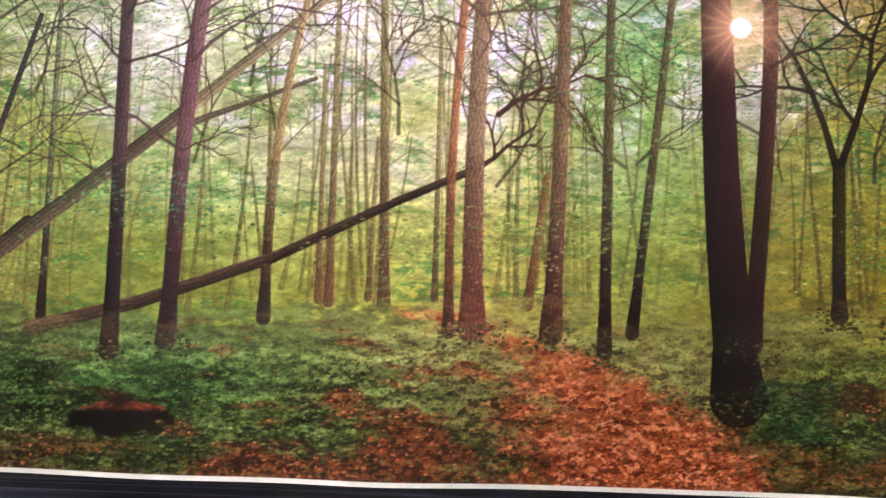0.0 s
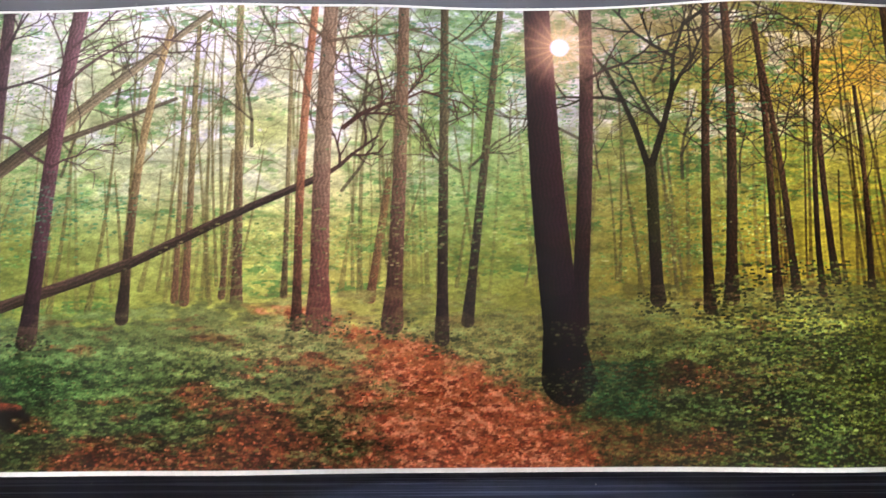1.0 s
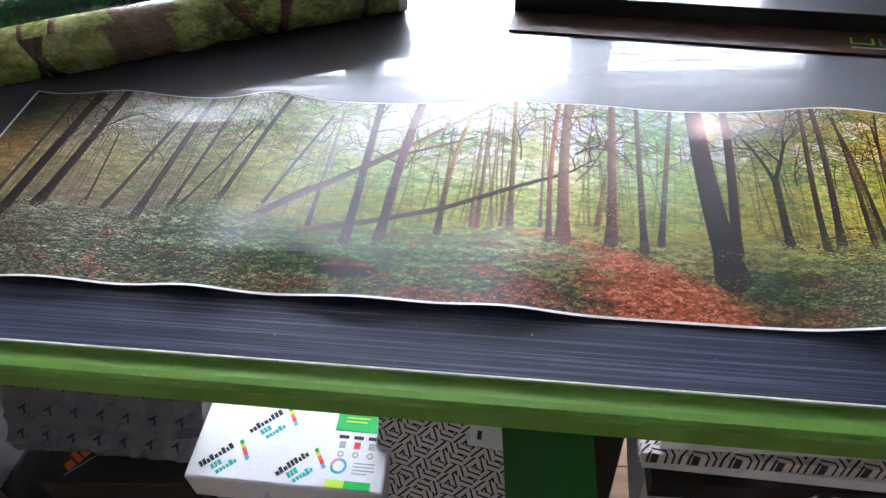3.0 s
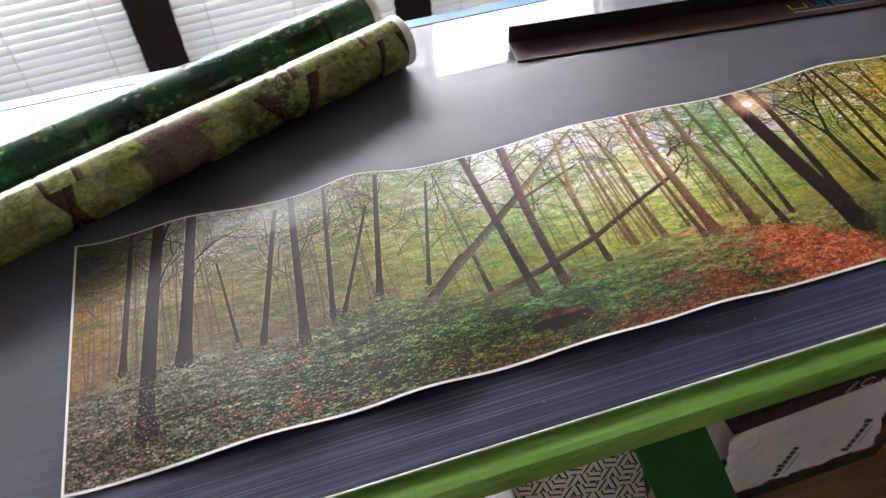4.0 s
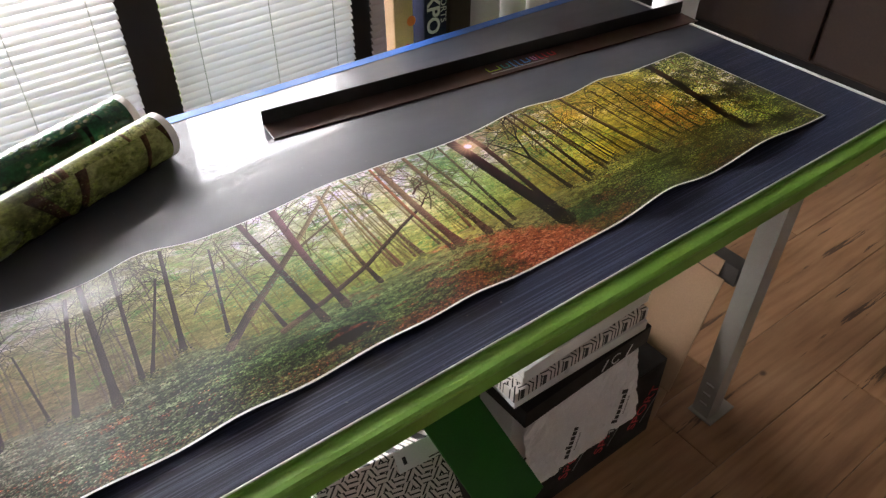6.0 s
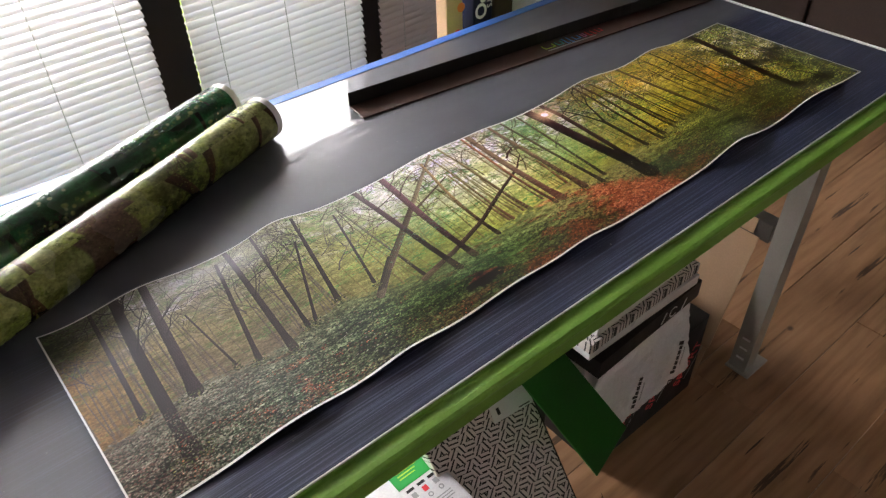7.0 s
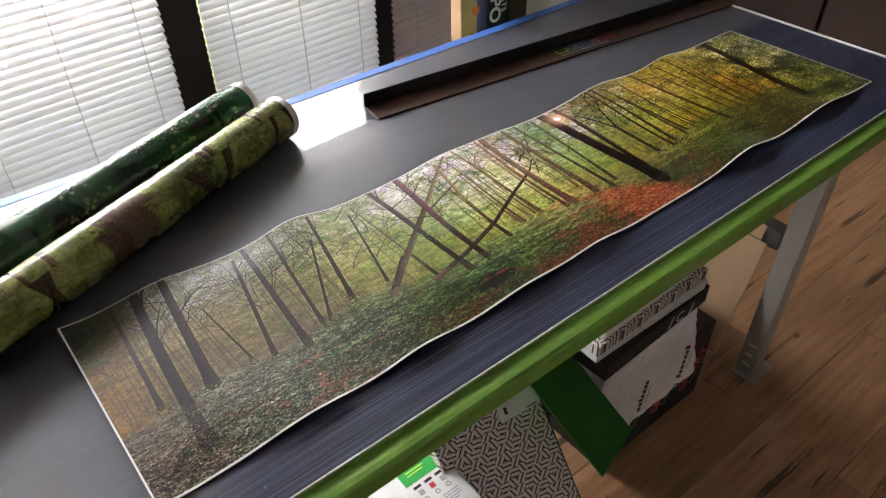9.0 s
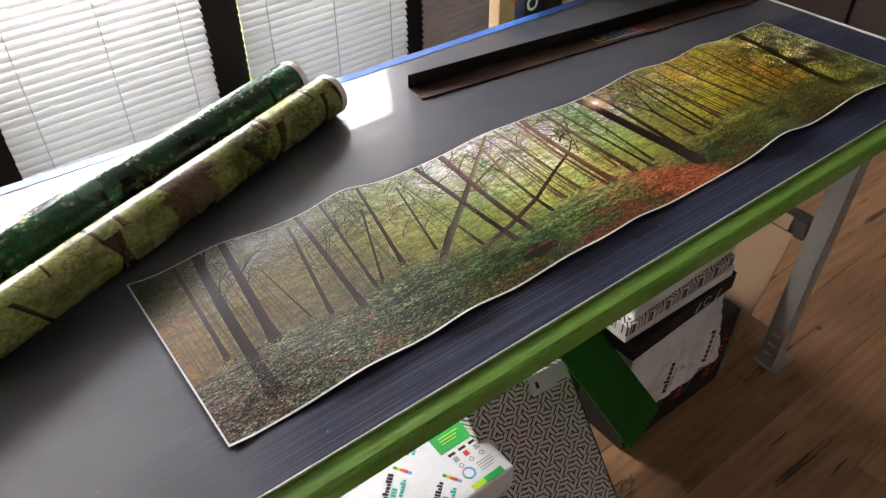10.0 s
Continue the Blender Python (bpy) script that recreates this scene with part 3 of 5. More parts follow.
# ---------------------------------------------------------------- the printed picture, painted into an array
class Painting:
    """A picture in metres: x to the right, y up, colours as printed (sRGB, 0 to 255)."""

    def __init__(self, width, height, nx, ny, seed):
        self.w, self.h, self.nx, self.ny = width, height, nx, ny
        self.rng = np.random.RandomState(seed)
        self.px = np.zeros((ny, nx, 3))
        self.feet = []
        self.x = np.linspace(0, width, nx)[None, :] * np.ones((ny, 1))
        self.y = np.linspace(0, height, ny)[:, None] * np.ones((1, nx))

    def field(self, cx, cy, octaves=4, gain=0.55):
        """Smooth noise, 0 to 1, with cells of cx by cy metres."""
        out, amp, tot = np.zeros((self.ny, self.nx)), 1.0, 0.0
        for _ in range(octaves):
            gw, gh = int(self.w / cx) + 3, int(self.h / cy) + 3
            g = self.rng.rand(gh, gw)
            u, v = self.x[0] / cx + self.rng.rand() * 0.9, self.y[:, 0] / cy + self.rng.rand() * 0.9
            iu, iv = np.minimum(u.astype(int), gw - 2), np.minimum(v.astype(int), gh - 2)
            fu, fv = np.clip(u - iu, 0, 1), np.clip(v - iv, 0, 1)
            fu, fv = (fu * fu * (3 - 2 * fu))[None, :], (fv * fv * (3 - 2 * fv))[:, None]
            a = g[iv][:, iu] * (1 - fu) + g[iv][:, iu + 1] * fu
            b = g[iv + 1][:, iu] * (1 - fu) + g[iv + 1][:, iu + 1] * fu
            out += amp * (a * (1 - fv) + b * fv)
            tot += amp
            amp, cx, cy = amp * gain, max(cx / 2, 0.0008), max(cy / 2, 0.0008)
        out /= tot
        return np.clip((out - 0.5) * 1.7 + 0.5, 0, 1)

    def lay(self, color, alpha):
        a = np.clip(alpha, 0, 1)[..., None]
        c = np.asarray(color, float)
        self.px = self.px * (1 - a) + c * a

    def stroke(self, x0, y0, x1, y1, w0, w1, color, alpha=1.0, rough=0.25, light=0.0):
        """A tapered limb."""
        sx, sy = self.nx / self.w, self.ny / self.h
        pad = max(w0, w1) + 0.002
        i0, i1 = int(max((min(x0, x1) - pad) * sx, 0)), int(min((max(x0, x1) + pad) * sx + 2, self.nx))
        j0, j1 = int(max((min(y0, y1) - pad) * sy, 0)), int(min((max(y0, y1) + pad) * sy + 2, self.ny))
        if i1 <= i0 or j1 <= j0:
            return
        X, Y = self.x[j0:j1, i0:i1], self.y[j0:j1, i0:i1]
        dx, dy = x1 - x0, y1 - y0
        L2 = dx * dx + dy * dy + 1e-12
        t = np.clip(((X - x0) * dx + (Y - y0) * dy) / L2, 0, 1)
        side = ((X - x0) * dy - (Y - y0) * dx) / math.sqrt(L2)
        d = np.hypot(X - x0 - t * dx, Y - y0 - t * dy)
        hw = (w0 + (w1 - w0) * t) / 2
        edge = 0.0006
        a = np.clip((hw - d) / edge + 0.5, 0, 1) * alpha
        grain = self.rng.rand(*X.shape) - 0.5
        streak = np.sin(side * 2600 + 3 * np.sin(t * 9)) * 0.35
        shade = 1 + rough * (grain * 0.8 + streak) + light * np.clip(side / (hw + 1e-6), -1, 1)
        c = np.asarray(color, float)[None, None, :] * shade[..., None]
        p = self.px[j0:j1, i0:i1]
        self.px[j0:j1, i0:i1] = p * (1 - a[..., None]) + c * a[..., None]

    def twig(self, x, y, ang, length, w, color, alpha, depth):
        n = 4
        for k in range(n):
            a2 = ang + self.rng.uniform(-0.28, 0.28)
            x2, y2 = x + math.cos(a2) * length / n, y + math.sin(a2) * length / n
            self.stroke(x, y, x2, y2, w * (1 - 0.16 * k), w * (1 - 0.16 * (k + 1)), color, alpha, 0.2)
            if depth > 0 and self.rng.rand() < 0.8:
                self.twig(x2, y2, a2 + self.rng.choice([-1, 1]) * self.rng.uniform(0.4, 0.9), length * self.rng.uniform(0.4, 0.65), w * 0.6, color, alpha, depth - 1)
            x, y, ang = x2, y2, a2

    def tree(self, xb, yb, xt, yt, wb, wt, color, alpha=1.0, bend=0.0, limbs=0, light=0.15, base=(58, 40, 44)):
        """A trunk from its foot to its top, darker towards the foot, with limbs."""
        n = 8
        pts = [(xb + (xt - xb) * k / n + bend * math.sin(math.pi * k / n), yb + (yt - yb) * k / n) for k in range(n + 1)]
        c0, c1 = np.asarray(base, float), np.asarray(color, float)
        for k in range(n):
            f = k / n
            w = [wb + (wt - wb) * min(1, (k + d) / n * 1.0) for d in (0, 1)]
            if k == 0:
                w[0] *= 1.35
            c = c0 * max(0, 1 - f * 2.0) + c1 * min(1, f * 2.0)
            self.stroke(*pts[k], *pts[k + 1], w[0], w[1], c, alpha, 0.22, light)
        if alpha > 0.9:
            self.feet.append((xb, yb, wb))
        for _ in range(limbs):
            k = self.rng.randint(4, n + 1)
            s = self.rng.choice([-1, 1])
            self.twig(*pts[k], math.pi / 2 - s * self.rng.uniform(0.35, 1.15), self.rng.uniform(0.03, 0.075), wt * self.rng.uniform(0.14, 0.28), c1 * 0.8, alpha * 0.85, 2)

    def leaves(self, n, xr, yr, size, colors, where=None, alpha=0.8, flat=0.6):
        """Many small leaf dabs."""
        sx, sy = self.nx / self.w, self.ny / self.h
        dabs = {}
        for _ in range(n):
            x, y = self.rng.uniform(*xr), self.rng.uniform(*yr)
            i, j = int(x * sx), int(y * sy)
            if not (2 <= i < self.nx - 3 and 2 <= j < self.ny - 3):
                continue
            if where is not None and self.rng.rand() > where[j, i]:
                continue
            s = self.rng.uniform(*size)
            ri, rj = max(1, int(s * sx / 2 + self.rng.rand())), max(1, int(s * flat * sy / 2 + self.rng.rand()))
            c = np.asarray(colors[self.rng.randint(len(colors))], float) * self.rng.uniform(0.8, 1.2)
            a = alpha * self.rng.uniform(0.5, 1)
            p = self.px[max(j - rj, 0):j + rj, max(i - ri, 0):i + ri]
            if ri > 1 and p.shape[:2] == (2 * rj, 2 * ri):
                if (ri, rj) not in dabs:
                    u, v = (np.arange(2 * ri) + 0.5) / ri - 1, (np.arange(2 * rj) + 0.5) / rj - 1
                    dabs[ri, rj] = np.clip(1.6 - 1.5 * (u[None, :] ** 2 + v[:, None] ** 2 * (rj > 1)), 0, 1)[..., None]
                w = dabs[ri, rj] * a
                p += (c - p) * w
            else:
                p += (c - p) * a

    def mesh(self, name, place, margin=(0, 0, 0, 0), paper=(236, 236, 232)):
        """A fine sheet that carries the picture; place(x, y) gives the point in space, in arrays."""
        l, r, b, t = margin
        edge = (self.x < l) | (self.x > self.w - r) | (self.y < b) | (self.y > self.h - t)
        self.px[edge] = paper
        lin = (np.clip(self.px, 0, 255) / 255.0) ** 2.2
        co = np.stack(place(self.x, self.y), -1).reshape(-1, 3)
        nx, ny = self.nx, self.ny
        idx = np.arange(nx * ny).reshape(ny, nx)
        quads = np.stack([idx[:-1, :-1], idx[:-1, 1:], idx[1:, 1:], idx[1:, :-1]], -1).reshape(-1, 4)
        me = bpy.data.meshes.new(name)
        me.vertices.add(len(co))
        me.vertices.foreach_set("co", co.astype(np.float32).ravel())
        me.loops.add(quads.size)
        me.loops.foreach_set("vertex_index", quads.astype(np.int32).ravel())
        me.polygons.add(len(quads))
        me.polygons.foreach_set("loop_start", np.arange(0, quads.size, 4, dtype=np.int32))
        me.polygons.foreach_set("use_smooth", np.ones(len(quads), dtype=bool))
        me.update(calc_edges=True)
        ink = me.color_attributes.new("ink", "FLOAT_COLOR", "POINT")
        ink.data.foreach_set("color", np.concatenate([lin.reshape(-1, 3), np.ones((nx * ny, 1))], 1).astype(np.float32).ravel())
        return me


def bell(x, c, s):
    return np.exp(-((x - c) / s) ** 2)


# broad tones of the print along its length, from top to bottom
TONE_X = (0.0, 0.10, 0.22, 0.34, 0.46, 0.56, 0.64, 0.72, 0.80, 0.90, 1.02, 1.14, 1.22, 1.297)
CANOPY_TOP = ((52, 64, 36), (150, 158, 116), (150, 160, 112), (158, 172, 106), (190, 206, 146), (224, 232, 184), (216, 224, 168), (140, 180, 112), (176, 164, 96), (150, 150, 76), (182, 168, 62), (158, 154, 70), (112, 122, 62), (92, 104, 58))
CANOPY_MID = ((154, 130, 60), (160, 156, 98), (146, 150, 94), (160, 172, 86), (164, 188, 100), (196, 212, 120), (198, 210, 120), (154, 192, 98), (176, 184, 92), (172, 176, 66), (172, 166, 62), (162, 156, 62), (124, 126, 60), (96, 106, 56))
CANOPY_LOW = ((154, 130, 70), (138, 132, 88), (126, 122, 82), (138, 144, 72), (142, 160, 72), (170, 182, 82), (188, 190, 92), (158, 172, 76), (166, 162, 68), (160, 152, 48), (148, 140, 50), (144, 128, 52), (106, 104, 46), (80, 88, 42))
GROUND_FAR = ((112, 108, 80), (104, 108, 78), (90, 102, 70), (76, 98, 54), (80, 118, 66), (112, 136, 70), (150, 148, 80), (120, 128, 62), (134, 138, 66), (126, 132, 54), (98, 104, 42), (92, 86, 38), (62, 66, 30), (44, 50, 24))
GROUND_MID = ((108, 98, 76), (90, 100, 68), (76, 94, 58), (68, 92, 50), (74, 112, 58), (100, 120, 58), (130, 122, 68), (120, 108, 58), (112, 118, 58), (102, 114, 50), (90, 94, 42), (80, 78, 36), (64, 70, 30), (52, 56, 26))
GROUND_NEAR = ((104, 84, 70), (74, 92, 62), (66, 86, 52), (78, 80, 46), (92, 98, 50), (120, 94, 54), (122, 98, 56), (160, 92, 56), (116, 92, 50), (80, 94, 46), (90, 84, 38), (84, 76, 34), (68, 74, 32), (58, 64, 28))


def paint_forest():
    P = Painting(1.297, 0.287, 2300, 510, 7)
    x, y = P.x, P.y
    gl = 0.092 - 0.010 * bell(x, 0.42, 0.09) + 0.020 * bell(x, 0.27, 0.06) + 0.010 * bell(x, 0.10, 0.06) + 0.010 * bell(x, 0.92, 0.07) - 0.004 * bell(x, 1.2, 0.06)
    big, mid, fine = P.field(0.11, 0.06, 4), P.field(0.03, 0.010, 5, 0.6), P.field(0.007, 0.0026, 3, 0.65)
    tiny = P.rng.rand(P.ny, P.nx)
    left, right = np.clip((0.34 - x) / 0.22, 0, 1), np.clip((x - 0.86) / 0.25, 0, 1)
    up = np.clip((y - gl) / (0.287 - gl), 0, 1)

    def tones(row):
        return np.stack([np.interp(x[0], TONE_X, [c[k] for c in row]) for k in range(3)], -1)[None]

    def between(low, high, f):
        f = np.clip(f, 0, 1)[..., None]
        return low * (1 - f) + high * f

    # glowing haze between the trees
    warp = y + (big - 0.5) * 0.05
    air = between(between(tones(CANOPY_LOW), tones(CANOPY_MID), (warp - 0.11) / 0.07), tones(CANOPY_TOP), (warp - 0.19) / 0.07)
    P.px = air * np.ones_like(P.px)
    P.lay((188, 108, 40), bell(x, 1.10, 0.035) * bell(y, 0.16, 0.055) * 0.4)
    P.lay((238, 190, 70), bell(x, 0.955, 0.05) * bell(y, 0.235, 0.03) * 0.55)
    # pale sky through the crowns, softly edged
    mild = bell(x, 0.58, 0.20) + 0.5 * bell(x, 0.86, 0.12) + 0.35 * bell(x, 0.12, 0.06) + 0.25 * bell(x, 1.26, 0.04)
    glow = np.clip((P.field(0.07, 0.06, 4, 0.5) - 0.42) * 2.6, 0, 1) * np.clip((up - 0.25) * 2.2, 0, 1)
    P.lay((238, 242, 222), glow * np.clip(mild, 0, 1) * 0.66)
    holes = np.clip((P.field(0.018, 0.012, 5, 0.62) - 0.56) * 5, 0, 1) * np.clip((up - 0.30) * 3, 0, 1)
    P.lay((238, 243, 240), holes * np.clip(mild + 0.12, 0, 1) * 0.62)
    # leaf layers, spread in flat sprays
    spray = P.field(0.050, 0.011, 5, 0.62)
    lay1 = np.clip((mid - 0.46) * 4, 0, 1) * np.clip((fine - 0.42) * 5, 0, 1)
    P.lay((126, 174, 82), lay1 * 0.5 * np.clip(up * 3, 0, 1) * (1 - 0.7 * left) * (1 - right))
    P.lay((112, 118, 40), lay1 * 0.5 * right * np.clip(up * 3, 0, 1))
    P.lay((104, 118, 66), lay1 * 0.35 * left * np.clip(up * 3, 0, 1))
    lay2 = np.clip((spray - 0.56) * 5, 0, 1) * np.clip((P.field(0.0055, 0.0024, 3, 0.7) - 0.44) * 6, 0, 1)
    P.lay((92, 146, 72), lay2 * 0.62 * (1 - 0.75 * right) * (1 - 0.6 * left))
    P.lay((84, 94, 30), np.clip((P.field(0.03, 0.012, 5) - 0.52) * 5, 0, 1) * np.clip((fine - 0.4) * 5, 0, 1) * right * 0.65)
    P.px = P.px * (0.86 + 0.28 * P.field(0.012, 0.005, 4, 0.65))[..., None]
    # distant thin stems
    for _ in range(230):
        xb = P.rng.uniform(0, 1.297)
        g = 0.100 - 0.02 * math.exp(-((xb - 0.4) / 0.09) ** 2)
        pale = P.rng.uniform(0.25, 0.65)
        tone = (124, 118, 66) if xb > 0.3 else (112, 110, 84)
        if xb > 0.9:
            tone = (84, 66, 30)
        P.tree(xb, g + P.rng.uniform(-0.004, 0.010), xb + P.rng.uniform(-0.014, 0.014), g + P.rng.uniform(0.07, 0.19), P.rng.uniform(0.0012, 0.0032), 0.001, tone, pale, P.rng.uniform(-0.003, 0.003), 1 if P.rng.rand() < 0.5 else 0, 0.1, tone)
    haze = (150, 142, 86)
    P.tree(0.579, 0.097, 0.574, 0.287, 0.0058, 0.0040, haze, 0.9, 0, 3, 0.15, (104, 78, 62))
    P.tree(0.548, 0.098, 0.549, 0.270, 0.0046, 0.0030, haze, 0.85, 0, 2, 0.15, (120, 88, 66))
    P.tree(0.542, 0.099, 0.542, 0.230, 0.0036, 0.0020, haze, 0.8, 0, 1, 0.15, (120, 88, 66))
    P.tree(0.570, 0.101, 0.573, 0.190, 0.0034, 0.0020, haze, 0.8, 0, 1, 0.15, (110, 84, 64))
    P.tree(0.607, 0.101, 0.607, 0.255, 0.0034, 0.0022, haze, 0.8, 0, 2, 0.15, (100, 80, 58))
    P.tree(0.658, 0.099, 0.668, 0.171, 0.0050, 0.0040, (140, 116, 70), 0.85, 0, 0, 0.15, (122, 84, 60))
    P.tree(0.388, 0.086, 0.384, 0.270, 0.0045, 0.0030, (116, 124, 84), 0.8, 0, 5)
    # ground
    soft = 0.007 + 0.012 * np.clip((x - 0.50) / 0.1, 0, 1) * np.clip((1.15 - x) / 0.1, 0, 1)
    slope = np.clip((gl - y) / soft + 0.6 + (fine - 0.5) * 1.4 + (mid - 0.5) * 1.4, 0, 1)
    depth = np.clip((gl - y) / gl, 0, 1)
    leaf = P.field(0.0058, 0.0026, 4, 0.7)
    clump = P.field(0.05, 0.014, 5, 0.6)
    earth = between(between(tones(GROUND_NEAR), tones(GROUND_MID), (y + (clump - 0.5) * 0.03 - 0.008) / 0.035), tones(GROUND_FAR), (y - 0.048) / 0.035)
    earth = earth * (1 + 0.20 * left[..., None])
    P.px = between(P.px, earth, slope)
    P.lay((34, 50, 30), slope * np.clip((clump - 0.52) * 4, 0, 1) * np.clip(depth * 1.6, 0, 1) * 0.45)
    P.lay((188, 190, 112), slope * bell(x, 0.62, 0.09) * bell(y, 0.066, 0.022) * 0.5)
    P.lay((168, 164, 92), slope * bell(x, 0.735, 0.035) * bell(y, 0.066, 0.016) * 0.6)
    P.lay((30, 40, 26), slope * np.clip((0.46 - leaf) * 5, 0, 1) * (0.25 + 0.55 * depth))
    bright = np.clip((leaf - 0.56) * 5, 0, 1) * slope
    P.lay((132, 166, 90), bright * (0.5 - 0.3 * left - 0.2 * right))
    P.lay((146, 152, 112), bright * left * 0.75)
    P.lay((136, 128, 56), bright * right * 0.4)
    P.px = P.px * (1 + (slope * (P.field(0.040, 0.008, 4, 0.6) - 0.5) * 0.55)[..., None])
    where_litter = np.clip(bell(x, 0.55, 0.17) + 0.75 * bell(x, 0.19, 0.06) + 0.5 * bell(x, 0.02, 0.06) + 0.55 * bell(x, 0.86, 0.06) + 0.6 * bell(x, 1.06, 0.05), 0, 1)
    litter = np.clip((P.field(0.030, 0.010, 5, 0.6) + depth * 0.46 - 0.78) * 5, 0, 1) * slope * where_litter
    P.lay((146, 84, 52), litter * (0.30 + 0.5 * leaf) * (1 - 0.35 * left))
    P.lay((66, 38, 30), litter * np.clip((0.44 - P.field(0.005, 0.0028, 2)) * 6, 0, 1) * 0.7)
    # leaf path
    cx = np.interp(y[:, 0], [0.0, 0.047, 0.075, 0.088, 0.096], [0.727, 0.706, 0.664, 0.632, 0.597])[:, None]
    hw = np.interp(y[:, 0], [0.0, 0.047, 0.075, 0.088, 0.096], [0.070, 0.046, 0.020, 0.016, 0.011])[:, None]
    d = (hw - np.abs(x - cx)) / 0.012 + (P.field(0.012, 0.006, 4) - 0.5) * 2.2
    path = np.clip(d * 0.45 + 0.35 + (P.field(0.012, 0.006, 3, 0.6) - 0.5) * 1.1, 0, 1) * np.clip((0.097 - y) / 0.003, 0, 1)
    P.lay((178, 112, 62), path * 0.84)
    P.lay((214, 158, 102), path * np.clip((P.field(0.005, 0.0026, 3, 0.7) - 0.52) * 6, 0, 1) * 0.85)
    P.lay((128, 66, 38), path * np.clip((0.42 - P.field(0.006, 0.003, 3, 0.7)) * 7, 0, 1) * 0.8)
    crowns = np.clip((P.field(0.05, 0.02, 4) - 0.5) * 4, 0, 1) * np.clip((y - gl - 0.01) / 0.02, 0, 1)
    P.leaves(26000, (0.34, 0.92), (0.10, 0.287), (0.0008, 0.0026), ((122, 170, 82), (156, 192, 104), (96, 150, 72), (190, 206, 120)), crowns * (1 - right), 0.5, 0.5)
    P.leaves(4500, (0.85, 1.297), (0.09, 0.287), (0.0010, 0.0030), ((120, 124, 40), (168, 160, 58), (78, 92, 30), (196, 150, 48)), crowns, 0.6)
    P.leaves(500, (1.02, 1.297), (0.0, 0.287), (0.0012, 0.0040), ((24, 26, 14), (40, 44, 22), (60, 64, 28)), np.clip((x - 1.0) / 0.25, 0, 1), 0.7)
    P.leaves(3500, (1.19, 1.297), (0.10, 0.287), (0.0012, 0.0034), ((40, 50, 26), (74, 92, 50), (150, 160, 110), (58, 66, 30)), None, 0.75)
    P.leaves(3500, (0.10, 0.40), (0.11, 0.287), (0.0010, 0.0026), ((128, 146, 96), (104, 128, 82), (160, 172, 120)), crowns, 0.45)
    for _ in range(110):
        bx = P.rng.uniform(0.02, 1.28)
        tone = (86, 76, 52) if bx > 0.35 else (96, 96, 80)
        P.twig(bx, P.rng.uniform(0.16, 0.27), P.rng.uniform(0.3, 2.8), P.rng.uniform(0.03, 0.07), P.rng.uniform(0.0012, 0.0024), tone, 0.6, 2)
    # fallen trunks and the standing trees, far to near
    dark = (96, 76, 70)
    P.stroke(0.327, 0.091, 0.376, 0.137, 0.0105, 0.0100, (84, 78, 62), 0.95, 0.25, 0.2)
    P.stroke(0.365, 0.125, 0.464, 0.206, 0.0100, 0.0080, (104, 96, 70), 0.95, 0.25, 0.2)
    P.stroke(0.464, 0.206, 0.555, 0.280, 0.0078, 0.0040, (142, 134, 92), 0.9, 0.25, 0.2)
    P.stroke(0.467, 0.198, 0.537, 0.223, 0.0040, 0.0022, (112, 104, 76), 0.9)
    P.tree(0.512, 0.088, 0.531, 0.270, 0.0060, 0.0042, (166, 150, 92), 0.9, -0.006, 2, 0.15, (66, 52, 44))
    for a, b, c, e, w in ((0.383, 0.079, 0.442, 0.095, 0.0082), (0.442, 0.095, 0.516, 0.122, 0.0072), (0.516, 0.122, 0.578, 0.152, 0.0060), (0.578, 0.152, 0.630, 0.175, 0.0048)):
        P.stroke(a, b, c, e, w, w * 0.88, (88, 74, 58), 0.97, 0.3, -0.25)
    P.twig(0.630, 0.175, 0.35, 0.040, 0.0030, (92, 62, 48), 0.9, 2)
    P.twig(0.640, 0.205, 0.9, 0.055, 0.0030, (96, 60, 46), 0.9, 3)
    P.tree(0.715, 0.085, 0.739, 0.287, 0.0056, 0.0040, (110, 100, 66), 0.9, 0.0, 3, 0.15, (52, 38, 40))
    P.tree(0.615, 0.083, 0.621, 0.287, 0.0052, 0.0046, (172, 126, 80), 0.9, -0.003, 2, 0.15, (88, 58, 48))
    P.tree(0.628, 0.086, 0.631, 0.287, 0.0118, 0.0090, (152, 134, 94), 0.95, -0.002, 4, 0.15, (112, 72, 60))
    P.tree(0.671, 0.084, 0.677, 0.287, 0.0098, 0.0066, (140, 120, 82), 0.95, 0.001, 4, 0.15, (92, 62, 54))
    P.tree(0.700, 0.075, 0.703, 0.287, 0.0066, 0.0048, (112, 104, 66), 0.97, 0, 4, 0.15, (58, 42, 44))
    P.tree(0.428, 0.068, 0.423, 0.287, 0.0086, 0.0076, (98, 82, 74), 0.98, 0, 5, 0.15, (46, 34, 38))
    P.tree(0.459, 0.075, 0.470, 0.287, 0.0088, 0.0100, (122, 96, 86), 0.98, -0.003, 5, 0.15, (64, 44, 48))
    P.tree(0.828, 0.098, 0.828, 0.181, 0.0074, 0.0070, (84, 82, 50), 0.95, 0, 0, 0.15)
    P.twig(0.826, 0.181, 2.1, 0.085, 0.0042, (74, 66, 46), 0.95, 3)
    P.twig(0.829, 0.181, 1.45, 0.095, 0.0044, (74, 66, 46), 0.95, 3)
